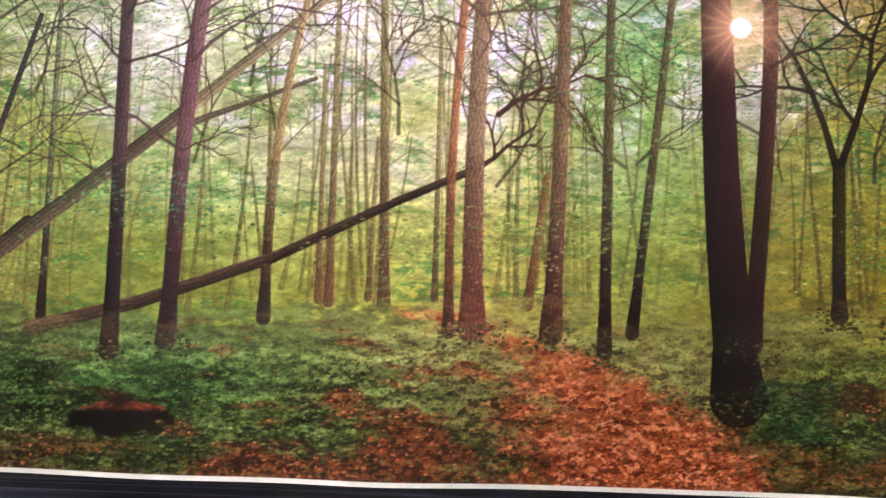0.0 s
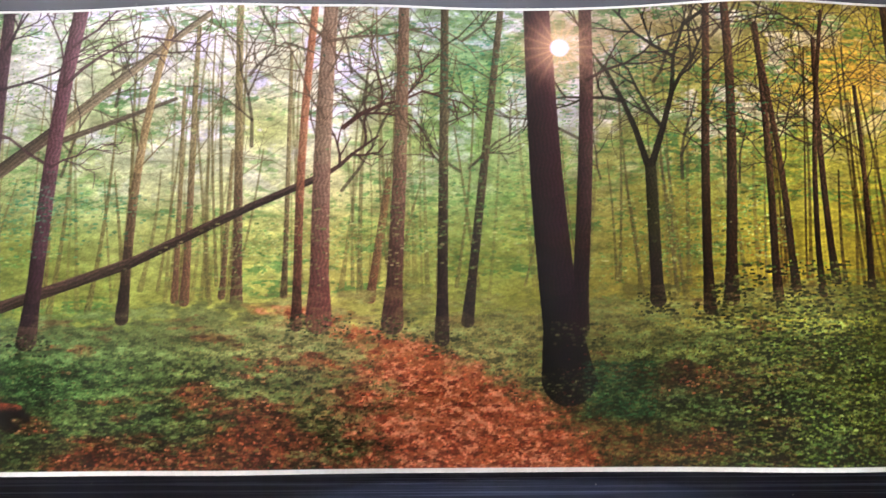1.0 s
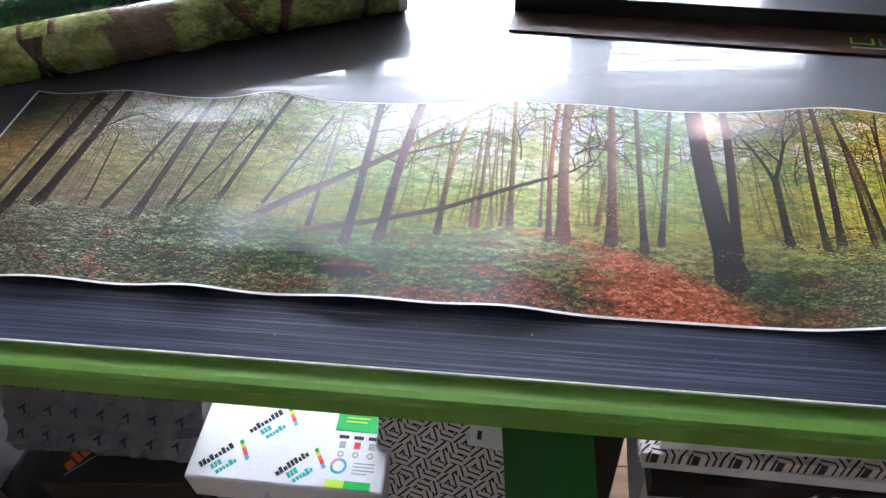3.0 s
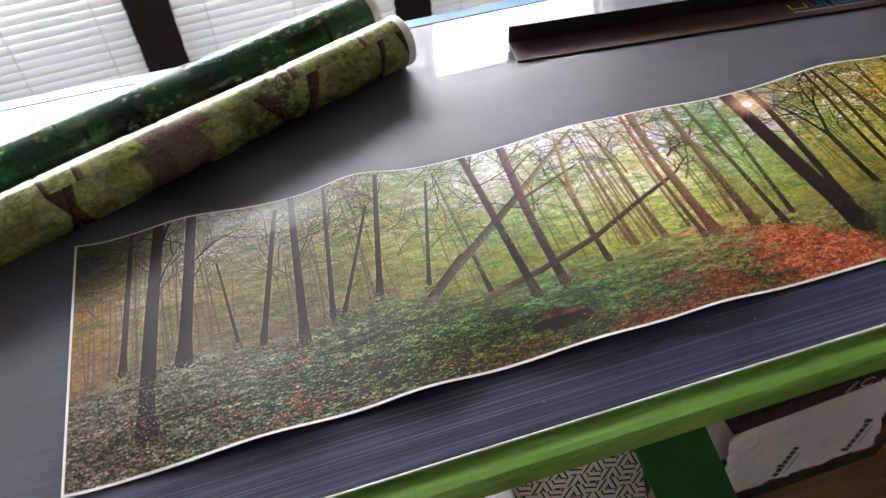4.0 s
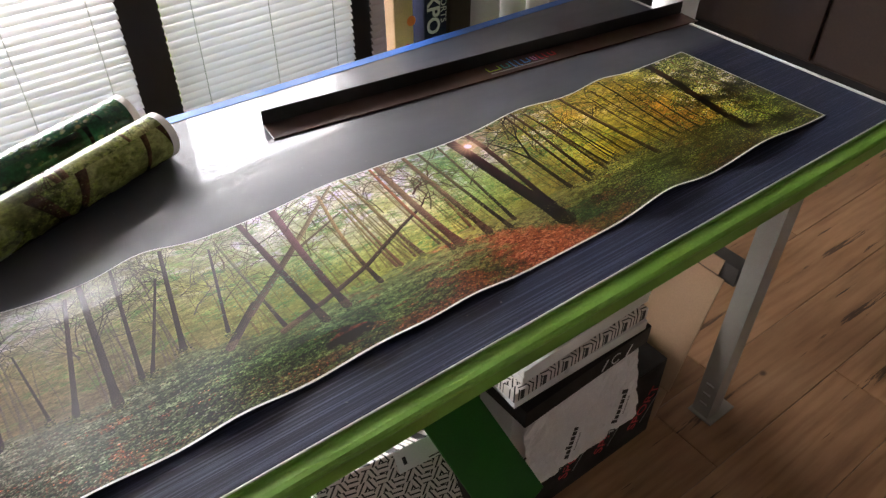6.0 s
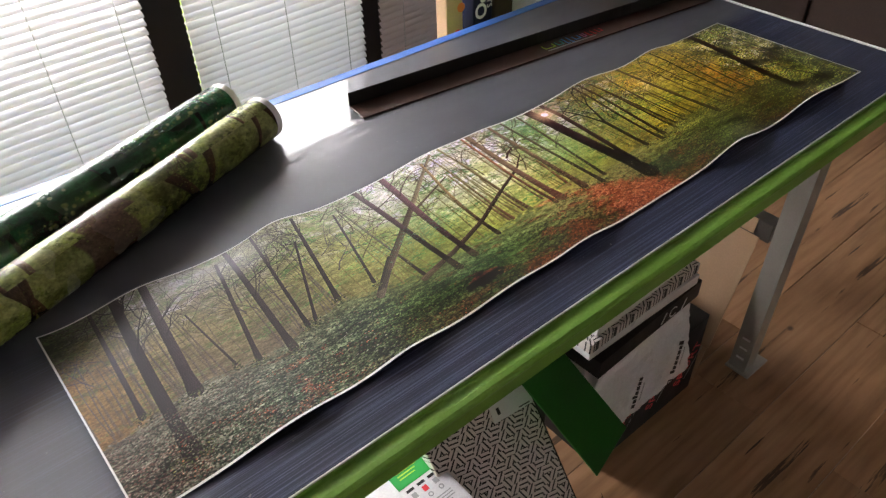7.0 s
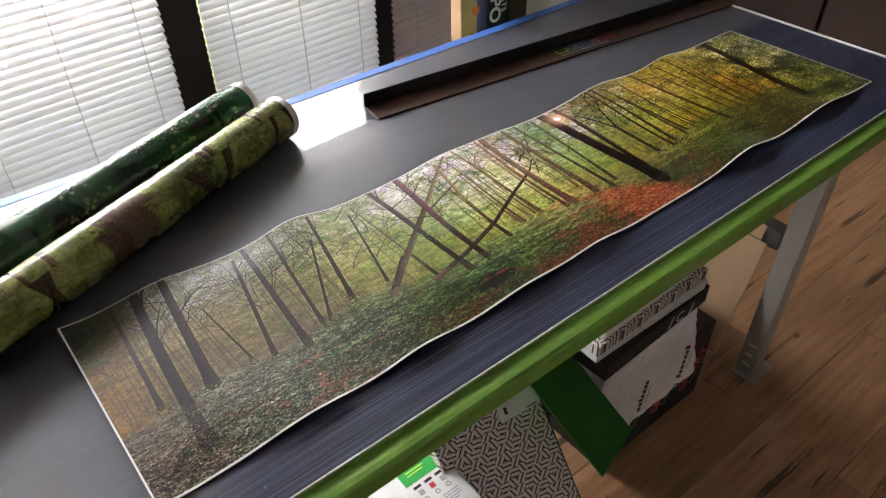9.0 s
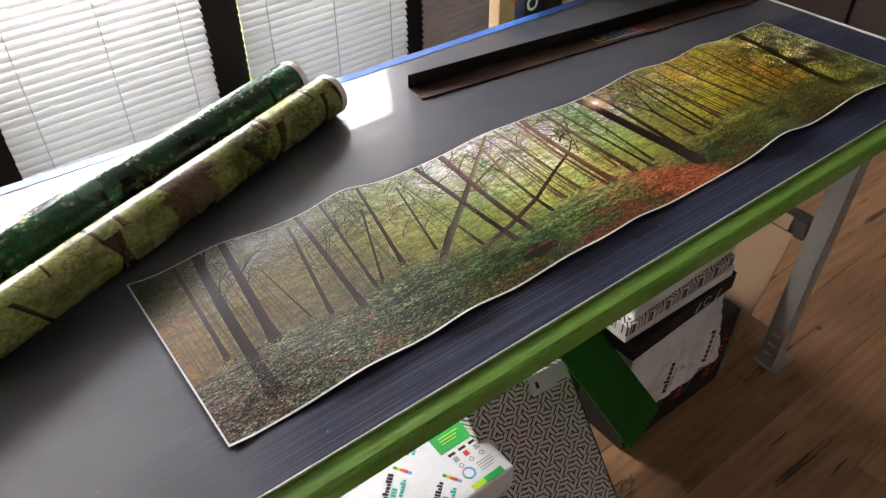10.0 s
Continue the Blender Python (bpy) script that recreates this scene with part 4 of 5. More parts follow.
    for xb, yb, xt, yt, wb in ((0.858, 0.092, 0.868, 0.287, 0.0060), (0.871, 0.098, 0.879, 0.287, 0.0070), (0.898, 0.098, 0.897, 0.270, 0.0050), (0.909, 0.104, 0.899, 0.245, 0.0046), (0.933, 0.108, 0.934, 0.260, 0.0044), (0.953, 0.104, 0.958, 0.230, 0.0038), (0.924, 0.100, 0.941, 0.280, 0.0036), (0.989, 0.082, 0.985, 0.287, 0.0096), (1.020, 0.092, 1.026, 0.25, 0.0036), (1.045, 0.092, 1.043, 0.27, 0.0042), (1.077, 0.055, 1.095, 0.275, 0.0046), (1.130, 0.095, 1.128, 0.26, 0.0040), (1.240, 0.098, 1.246, 0.27, 0.0060), (1.210, 0.100, 1.222, 0.25, 0.004)):
        P.tree(xb, yb, xt, yt, wb, wb * 0.72, (102, 80, 52), 0.92, P.rng.uniform(-0.004, 0.004), 4, 0.2, (62, 44, 32))
    P.tree(1.252, 0.10, 1.262, 0.287, 0.0060, 0.0050, (60, 48, 30), 0.9, 0, 4, 0.2, (44, 34, 24))
    grey_bark = (80, 74, 66)
    for xb, yb, xt, yt, wb, n in ((0.047, 0.106, 0.057, 0.287, 0.0062, 3), (0.172, 0.099, 0.207, 0.270, 0.0058, 4), (0.209, 0.090, 0.226, 0.287, 0.0088, 6), (0.239, 0.109, 0.263, 0.285, 0.0050, 6), (0.287, 0.120, 0.321, 0.280, 0.0062, 6), (0.335, 0.115, 0.373, 0.260, 0.0040, 5), (0.250, 0.110, 0.300, 0.235, 0.0040, 4), (0.15, 0.108, 0.140, 0.21, 0.003, 4)):
        P.tree(xb, yb, xt, yt, wb, wb * 0.75, grey_bark, 0.92, 0, n, 0.12, (64, 56, 50))
    P.tree(0.101, 0.101, 0.121, 0.287, 0.0125, 0.0100, (78, 70, 64), 0.97, 0, 4, 0.2, (66, 56, 52))
    P.tree(0.066, 0.034, 0.086, 0.287, 0.0145, 0.0115, (62, 54, 50), 0.98, -0.002, 4, 0.2, (56, 46, 44))
    thick = np.clip((x - 1.06) / 0.10, 0, 1) * np.clip((P.field(0.022, 0.014, 5, 0.62) - 0.42) * 5, 0, 1)
    P.leaves(16000, (1.04, 1.297), (0.0, 0.287), (0.0016, 0.0052), ((18, 26, 10), (40, 56, 22), (112, 138, 58), (14, 18, 8), (150, 160, 76)), thick, 0.9, 0.6)
    spots = np.clip((x - 1.10) / 0.08, 0, 1) * np.clip((y - 0.11) / 0.03, 0, 1) * np.clip((P.field(0.016, 0.011, 4, 0.6) - 0.58) * 9, 0, 1)
    P.leaves(6000, (1.08, 1.297), (0.09, 0.287), (0.0014, 0.0042), ((214, 214, 170), (170, 176, 96), (196, 190, 110)), spots, 0.85, 0.7)
    P.leaves(12000, (0.86, 1.297), (0.0, 0.12), (0.0012, 0.0040), ((118, 138, 58), (84, 108, 44), (40, 50, 22), (26, 30, 16)), np.clip((P.field(0.02, 0.01, 4) - 0.45) * 5, 0, 1), 0.7, 0.5)
    for xb, yb, xt, yt, wb in ((1.176, 0.10, 1.168, 0.24, 0.0040), (1.225, 0.02, 1.206, 0.10, 0.0050), (1.102, 0.09, 1.115, 0.27, 0.0050), (1.062, 0.10, 1.07, 0.28, 0.0050)):
        P.tree(xb, yb, xt, yt, wb, wb * 0.7, (58, 44, 26), 0.95, 0, 2, 0.2, (40, 28, 18))
    P.tree(1.156, 0.036, 1.200, 0.287, 0.0180, 0.0155, (58, 42, 28), 1.0, 0.0, 2, 0.3, (40, 28, 20))
    # foliage in front
    for cx0, cy0, rx, ry, n, pal in ((0.44, 0.153, 0.065, 0.016, 1700, ((64, 132, 84), (92, 160, 104), (126, 184, 118))), (0.735, 0.245, 0.055, 0.022, 1600, ((46, 120, 80), (78, 150, 96), (104, 168, 104))), (0.715, 0.165, 0.045, 0.035, 1500, ((122, 172, 88), (150, 190, 100), (96, 148, 80))),
                                     (0.82, 0.245, 0.03, 0.018, 600, ((66, 120, 76), (96, 140, 84))), (0.875, 0.215, 0.02, 0.012, 350, ((72, 136, 84), (96, 150, 84))), (0.02, 0.25, 0.035, 0.05, 1500, ((46, 58, 36), (76, 92, 50), (104, 118, 60), (60, 56, 34))), (0.685, 0.135, 0.12, 0.02, 1300, ((170, 186, 104), (190, 196, 120), (138, 164, 86)))):
        b = bell(x, cx0, rx) * bell(y, cy0, ry)
        P.leaves(n * 2, (cx0 - 2 * rx, cx0 + 2 * rx), (cy0 - 2 * ry, cy0 + 2 * ry), (0.0012, 0.0036), pal, b, 0.55, 0.45)
    P.tree(0.780, 0.081, 0.793, 0.287, 0.0098, 0.0080, (98, 72, 60), 0.98, 0.002, 1, 0.2, (58, 38, 40))
    P.tree(0.773, 0.052, 0.762, 0.287, 0.0235, 0.0165, (76, 52, 50), 1.0, -0.003, 0, 0.25, (44, 28, 34))
    P.stroke(0.772, 0.066, 0.786, 0.050, 0.016, 0.008, (46, 28, 36), 0.95)
    # undergrowth and scattered leaves
    under = slope * (1 - path)
    trunk = ((np.abs(x - 0.770 + 0.03 * (y - 0.08)) < 0.0135) | (np.abs(x - 0.780) < 0.006)) & (y > 0.058)
    under = under * (1 - trunk) * np.clip((gl - y) / 0.022 + 0.15, 0, 1)
    near = np.clip(1.15 - y / 0.07, 0, 1)
    P.leaves(26000, (0.30, 0.95), (0, 0.10), (0.0007, 0.0020), ((94, 120, 62), (66, 84, 48), (142, 158, 86), (34, 42, 27), (116, 138, 72), (130, 116, 62)), under * (1 - 0.85 * litter), 0.34, 0.42)
    P.leaves(6000, (0.30, 0.95), (0, 0.06), (0.0014, 0.0040), ((84, 114, 56), (114, 148, 74), (148, 168, 92), (46, 64, 34), (26, 32, 21)), under * near * (1 - 0.6 * litter) * np.clip((clump - 0.40) * 4, 0, 1), 0.55, 0.5)
    P.leaves(14000, (0, 0.36), (0, 0.115), (0.0009, 0.0032), ((104, 122, 82), (66, 84, 54), (142, 150, 110), (36, 48, 32), (120, 96, 72)), under * left, 0.6, 0.5)
    P.leaves(14000, (0.8, 1.297), (0, 0.11), (0.0008, 0.0026), ((84, 96, 36), (46, 56, 22), (122, 126, 50), (92, 62, 30), (62, 78, 32), (30, 34, 16)), under * right, 0.55, 0.45)
    P.leaves(12000, (0.05, 0.86), (0, 0.075), (0.0008, 0.0028), ((180, 108, 64), (126, 70, 46), (204, 150, 96), (74, 46, 36), (150, 84, 48)), litter, 0.6, 0.6)
    P.leaves(5000, (0.60, 0.82), (0, 0.09), (0.0007, 0.0022), ((226, 156, 104), (166, 88, 48), (208, 124, 70), (124, 62, 36)), path, 0.55, 0.55)
    P.leaves(500, (0.782, 0.825), (0.030, 0.062), (0.0014, 0.0036), ((64, 116, 72), (90, 140, 80), (46, 84, 54)), None, 0.55, 0.5)
    P.lay((186, 182, 104), slope * np.clip(1 - (gl - y) / 0.030, 0, 1) * 0.30 * (1 - path) * (1 - trunk) * (1 - left) * (1 - right))
    # stump
    e = np.clip((1 - ((x - 0.437) / 0.030) ** 2 - ((y - 0.033) / 0.011) ** 2) * 3 + (P.field(0.008, 0.005, 3) - 0.5) * 2.4, 0, 1)
    P.lay((34, 28, 30), e * 0.95)
    P.lay((178, 104, 62), np.clip(e * 1.5, 0, 1) * np.clip((y - 0.0345) / 0.003, 0, 1) * (0.35 + 0.6 * leaf))
    P.lay((52, 40, 38), bell(x, 0.436, 0.007) * bell(y, 0.041, 0.004))
    for fx, fy, fw in P.feet:
        pal = ((86, 92, 44), (120, 122, 62), (50, 56, 30)) if fx > 0.8 else ((84, 100, 56), (128, 136, 76), (48, 58, 34))
        P.leaves(int(40 + 5000 * fw), (fx - 1.6 * fw, fx + 1.6 * fw), (fy - 0.010, fy + 0.004), (0.0012, 0.0032), pal, None, 0.75)
    # low sun behind the big trunk, as printed
    r = np.hypot(x - 0.7755, y - 0.2585)
    ang = np.arctan2(y - 0.2585, x - 0.7755)
    P.lay((255, 222, 150), np.exp(-(r / 0.022) ** 2) * 0.75)
    P.lay((255, 214, 130), np.exp(-r / 0.012) * (np.cos(ang * 9) ** 8) * 0.8)
    P.lay((255, 255, 246), np.clip((0.0068 - r) / 0.002, 0, 1))
    # faint pale veil over the far left: the sheet's gloss haze put into the ink
    P.lay((190, 196, 170), np.clip((0.40 - x) / 0.3, 0, 1) * 0.05)
    P.px = P.px * (1 - 0.03 * left)[..., None]
    calm = np.clip(trunk.astype(float) + path * 0.3, 0, 1)
    grit = (P.rng.rand(P.ny, P.nx) - 0.5) * 0.4 + (P.field(0.0024, 0.0012, 2, 0.8) - 0.5) * 0.8
    amp = (0.42 * slope * (0.4 + 0.6 * depth) + 0.16 * (1 - slope)) * (1 - 0.7 * calm)
    P.px = P.px * (1 + (grit * amp)[..., None])
    # the two ends are printed with harder contrast
    soft_px = P.px.copy()
    for axis in (0, 1):
        soft_px = sum(np.roll(soft_px, k, axis) for k in (-3, -2, -1, 0, 1, 2, 3)) / 7
    ends = np.clip((0.42 - x) / 0.1, 0, 1) + np.clip((x - 0.80) / 0.1, 0, 1)
    P.px = P.px + (P.px - soft_px) * (0.05 + 0.75 * ends)[..., None]
    deep = np.clip((x - 1.08) / 0.10, 0, 1)[..., None]
    P.px = P.px * (1 - 0.13 * bell(x, 0.82, 0.05) - 0.05 * bell(x, 0.70, 0.06))[..., None]
    P.px = P.px * (1 + deep * (P.field(0.045, 0.028, 4, 0.6) - 0.5)[..., None] * 1.1)
    P.px = P.px * (1 - deep) + ((P.px - 80) * 1.35 + 92) * deep
    P.px = np.clip(P.px, 0, 255)
    P.px = P.px * 0.89 + P.px.mean(-1, keepdims=True) * 0.11
    P.px = np.clip((P.px - 120) * 1.14 + 110, 0, 255) * np.array([1.05, 0.98, 1.21]) + (tiny[..., None] - 0.5) * 8
    P.px = 255 * (np.clip(P.px, 0, 255) / 255) ** 1.20
    return P


def sheet_place(x, y):
    """The sheet lies on the table and buckles along its two long edges."""
    t = np.clip((y - 0.10) / 0.187, 0, 1) ** 1.5
    b = np.clip((0.13 - y) / 0.13, 0, 1) ** 1.5
    top = 0.010 * (bell(x, 0.115, 0.05) * 0.8 + bell(x, 0.300, 0.045) * 1.25 + bell(x, 0.56, 0.07) * 0.9 + bell(x, 0.66, 0.05) * 0.5 + bell(x, 0.90, 0.07) * 1.1 + bell(x, 1.08, 0.05) * 0.9)
    bot = 0.010 * (bell(x, 0.16, 0.06) * 0.8 + bell(x, 0.30, 0.05) * 0.9 + bell(x, 0.46, 0.07) * 0.8 + bell(x, 0.58, 0.05) * 0.8 + bell(x, 0.915, 0.06) * 1.5 + bell(x, 1.13, 0.08) * 1.2)
    mid = 0.0022 * (1 + np.sin(x * 21) * np.sin(y * 12 + 1))
    z = TZ + 0.0016 + t * top + b * bot + mid * np.clip(y / 0.05, 0, 1) * np.clip((0.287 - y) / 0.05, 0, 1) * np.clip(x / 0.06, 0, 1) * np.clip((1.297 - x) / 0.06, 0, 1)
    z = z + 0.0035 * np.clip((0.04 - x) / 0.04, 0, 1) ** 2
    return x - 0.482, y - 0.002, z


forest = paint_forest()
me = forest.mesh("printed_panorama", sheet_place, (0.0019, 0.0015, 0.0024, 0.0016))
me.materials.append(M["print"])
sheet = tagged(new("printed_panorama", me), "long buckled paper print of a forest lying on the table", "print")
bm = bmesh.new()
grid = []
for j in range(25):
    fx, fy = np.linspace(0.0006, 1.2964, 200)[None, :], np.full((1, 200), 0.0006 + 0.2858 * j / 24)
    grid.append([bm.verts.new(p) for p in zip(*(q[0] for q in sheet_place(fx, fy)))])
for a, b in zip(grid, grid[1:]):
    for i in range(199):
        bm.faces.new((a[i], a[i + 1], b[i + 1], b[i]))
bmesh.ops.translate(bm, vec=(0, 0, -0.0005), verts=bm.verts[:])
part("back_face", bm, "paper", sheet, "unprinted white back of the paper")


def margin_strip(x0, x1, y0, y1, n):
    """Unprinted white edge of the sheet."""
    bm = bmesh.new()
    long_x = (x1 - x0) > (y1 - y0)
    rows = []
    for k in range(n + 1):
        f = k / n
        ends = ((x0 + (x1 - x0) * f, y0), (x0 + (x1 - x0) * f, y1)) if long_x else ((x0, y0 + (y1 - y0) * f), (x1, y0 + (y1 - y0) * f))
        row = []
        for ex, ey in ends:
            px, py, pz = sheet_place(np.array([[ex]]), np.array([[ey]]))
            row.append(bm.verts.new((float(px[0, 0]), float(py[0, 0]), float(pz[0, 0]) + 0.00035)))
        rows.append(row)
    for a, c in zip(rows, rows[1:]):
        bm.faces.new((a[0], a[1], c[1], c[0]))
    return bm


for x0, x1, y0, y1, n in ((0.0, 1.297, 0.0, 0.0023, 500), (0.0, 1.297, 0.2855, 0.287, 500), (0.0, 0.0018, 0.0023, 0.2855, 120), (1.2956, 1.297, 0.0023, 0.2855, 120)):
    part("margin", margin_strip(x0, x1, y0, y1, n), "paper", sheet, "unprinted white paper margin")


# ---------------------------------------------------------------- two rolled prints
def paint_roll(seed, dark):
    P = Painting(0.80, 0.215, 1100, 300, seed)
    x, y = P.x, P.y
    a, b, c = P.field(0.10, 0.08, 4), P.field(0.035, 0.025, 5), P.field(0.008, 0.006, 4, 0.7)
    tuft = np.clip((P.field(0.06, 0.05, 5, 0.6) - 0.5) * 5, 0, 1)
    if dark:
        P.lay((30, 74, 46), np.ones_like(x))
        P.lay((16, 36, 26), np.clip((a - 0.42) * 4, 0, 1))
        P.lay((34, 102, 56), np.clip((b - 0.52) * 5, 0, 1) * 0.7)
        P.lay((84, 112, 56), np.clip((c - 0.52) * 6, 0, 1) * tuft * 0.8)
        for k in range(5):
            x0 = 0.08 + 0.16 * k
            P.tree(x0, 0.0, x0 + P.rng.uniform(-0.08, 0.08), 0.215, 0.006, 0.003, (30, 34, 22), 0.8, P.rng.uniform(-0.02, 0.02), 4, 0.2, (26, 28, 20))
        P.leaves(5000, (0, 0.8), (0, 0.215), (0.0014, 0.005), ((26, 62, 38), (44, 100, 56), (96, 130, 66), (14, 30, 22)), tuft, 0.6, 0.8)
        P.leaves(2200, (0, 0.8), (0, 0.215), (0.003, 0.009), ((150, 148, 84), (182, 176, 130), (120, 138, 60)), np.clip((P.field(0.05, 0.03, 5) - 0.54) * 9, 0, 1), 0.8, 0.8)
    else:
        P.lay((154, 160, 86), np.ones_like(x))
        P.lay((108, 118, 50), np.clip((b - 0.45) * 4, 0, 1) * 0.7)
        for cx, cy, rx, ry in ((0.775, 0.12, 0.028, 0.06), (0.395, 0.12, 0.045, 0.07), (0.20, 0.10, 0.06, 0.05), (0.10, 0.17, 0.05, 0.05)):
            P.lay((206, 208, 178), np.clip((1 - ((x - cx) / rx) ** 2 - ((y - cy) / ry) ** 2) * 2.5 + (b - 0.5) * 3, 0, 1) * 0.85)
        P.lay((52, 56, 26), np.clip((a - 0.5) * 4, 0, 1) * np.clip((x - 0.50) / 0.1, 0, 1) * 0.75)
        P.lay((150, 168, 64), np.clip((c - 0.50) * 6, 0, 1) * tuft * 0.7)
        P.lay((58, 70, 26), np.clip((0.42 - c) * 6, 0, 1) * tuft * 0.6)
        band = np.abs(x - 0.475 - 0.08 * (y - 0.1) - 0.006 * np.sin(y * 60))
        P.lay((110, 84, 70), np.clip((0.040 - band) / 0.004, 0, 1) * (0.85 + 0.15 * c))
        for x0, dx, w in ((0.345, 0.03, 0.012), (0.36, -0.02, 0.008), (0.585, 0.05, 0.014), (0.655, -0.03, 0.012), (0.785, 0.02, 0.010), (0.755, -0.02, 0.007), (0.22, 0.05, 0.005), (0.07, -0.04, 0.005)):
            P.tree(x0, 0.0, x0 + dx, 0.215, w, w * 0.7, (92, 66, 44), 0.92, 0.5 * dx, 3, 0.25, (74, 52, 36))
        P.leaves(8000, (0, 0.8), (0, 0.215), (0.0010, 0.0034), ((150, 168, 66), (112, 132, 46), (186, 192, 110), (66, 82, 32)), tuft * 0.8, 0.6, 0.8)
    P.px = P.px * 0.85 + P.px.mean(-1, keepdims=True) * 0.15
    P.px = P.px * (0.78 + 0.30 * P.field(0.004, 0.003, 3, 0.7))[..., None]
    return P


def rolled_print(x_end, y_end, angle, r, length, seed, dark, label):
    """Paper wound into a tube: printed outside, white within, its edge showing as a spiral."""
    ob = root("rolled_print", (x_end, y_end, TZ), angle)
    H = home(ob)
    P = paint_roll(seed, dark)
    scale = length / P.w

    def wrap(x, y):
        a = y / P.h * 2 * math.pi + 2.2
        rr = r - 0.0006 * np.sin(a * 2) + 0.0005 * np.sin(x * 19)
        return -(P.w - x) * scale, rr * np.cos(a), r + 0.0006 + rr * np.sin(a)

    me = P.mesh("printed_side", wrap, (0.006, 0.011, 0, 0), (226, 222, 214))
    me.materials.append(M["roll_print"])
    o = new("printed_side", me)
    o.parent = ob
    tagged(o, "printed outer face with leaves and stems")
    # wound layers behind the printed face
    bm = bmesh.new()
    turns, seg = 4.5, 200
    ra, rb = r - 0.0008, r - 0.0085
    rows = []
    for k in range(seg + 1):
        a = 2 * math.pi * turns * k / seg
        q = ra + (rb - ra) * k / seg
        end = 0.0008 * math.sin(a * 0.37)
        rows.append([bm.verts.new((xx, q * math.cos(a), r + 0.0006 + q * math.sin(a))) for xx in (-length, -0.0004 + end)])
    for p, q in zip(rows, rows[1:]):
        bm.faces.new((p[0], p[1], q[1], q[0]))
    ext = bmesh.ops.extrude_face_region(bm, geom=bm.faces[:])
    for v in [g for g in ext["geom"] if isinstance(g, bmesh.types.BMVert)]:
        d = Vector((0, v.co.y, v.co.z - r - 0.0006)).normalized()
        v.co -= d * 0.0011
    bm.transform(H)
    part("wound_paper", bm, "core", ob, "white back of the wound paper", True)
    return tagged(ob, label, "paper roll", "rolled prints on the table")


rolled_print(-0.070, 0.500, 22.6, 0.0335, 0.80, 21, False, "rolled forest print with pale olive leaves and brown stems")
rolled_print(-0.094, 0.580, 22.0, 0.0335, 0.80, 22, True, "rolled print with dark green foliage, lying behind another roll")


# ---------------------------------------------------------------- the straightedge on the table
bar_dir = math.degrees(math.atan2(-0.085, 0.86))
bar = tagged(root("straightedge", (0.078, 0.4935, TZ), bar_dir), "black L-profile straightedge with a dark brown foot flange and coloured logo", "straightedge")
BH = home(bar)
part("upright_flange", box(0, 0.885, -0.0022, 0.0, 0.0012, 0.026, 0.0006, BH), "black_alu", bar)
# foot flange coloured dark brown, the upright black
part("foot_flange", box(0, 0.885, -0.049, -0.0025, 0.0004, 0.0028, 0.0005, BH), "brown_flange", bar, "dark brown foot flange")
# logo as plain shapes in its colours
lx0 = 0.40
for k, (c, w, h) in enumerate((("ink_lime", 0.026, 0.013), ("ink_teal", 0.015, 0.014), ("ink_blue", 0.006, 0.022), ("ink_blue", 0.006, 0.022), ("ink_blue", 0.015, 0.014), ("ink_pink", 0.009, 0.014), ("ink_red", 0.007, 0.018), ("ink_red", 0.006, 0.016), ("ink_red", 0.013, 0.013))):
    m = BH @ Matrix.Translation((lx0, -0.022, 0.0029))
    bits = [plate(w, 0.0022, m @ Matrix.Translation((w / 2, -h / 2, 0))), plate(0.0024, h, m @ Matrix.Translation((0.0012, 0, 0)))]
    if w > 0.008:
        bits.append(plate(0.0024, h, m @ Matrix.Translation((w - 0.0012, 0, 0))))
    part("logo_shape", join(*bits), c, bar)
    lx0 += w + 0.0055
part("logo_shape", plate(0.12, 0.0028, BH @ Matrix.Translation((0.46, -0.037, 0.0029))), "ink_grey", bar)


# ---------------------------------------------------------------- things under the table
def on_top(x, y, z, rz=0.0):
    return pose(x, y, z, 0, 0, rz)


def carton(name, x0, x1, y0, y1, z0, z1, mat, label, category, rz=0.0, group=""):
    """A closed carton with two top flaps that meet in the middle and a taped seam."""
    cx, cy = (x0 + x1) / 2, (y0 + y1) / 2
    r = tagged(root(name, (cx, cy, z0), rz), label, category, group)
    m = home(r)
    w, d, h = x1 - x0, y1 - y0, z1 - z0
    part("body", box(-w / 2, w / 2, -d / 2, d / 2, 0, h - 0.003, 0.003, m), mat, r)
    part("flap", box(-w / 2 + 0.001, w / 2 - 0.001, -d / 2 + 0.001, -0.0015, h - 0.003, h, 0.0008, m), mat, r)
    part("flap", box(-w / 2 + 0.001, w / 2 - 0.001, 0.0015, d / 2 - 0.001, h - 0.003, h, 0.0008, m), mat, r)
    return r


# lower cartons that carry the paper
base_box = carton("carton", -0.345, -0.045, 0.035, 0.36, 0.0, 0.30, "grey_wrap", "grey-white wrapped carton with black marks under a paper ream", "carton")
for k in range(14):
    rx = -0.33 + 0.02 * k
    part("mark", plate(0.008, 0.016, pose(rx, 0.0345, 0.255 - 0.03 * (k % 2), 90, 0, 0) @ pose(0, 0, 0, 0, 0, 40 - 60 * (k % 3))), "ink_black", base_box)
ream2 = tagged(root("paper_ream", (-0.195, 0.15, 0.30)), "grey-white wrapped paper ream with black marks", "paper ream", "paper reams")
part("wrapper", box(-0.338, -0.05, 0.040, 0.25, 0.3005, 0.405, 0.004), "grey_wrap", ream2)
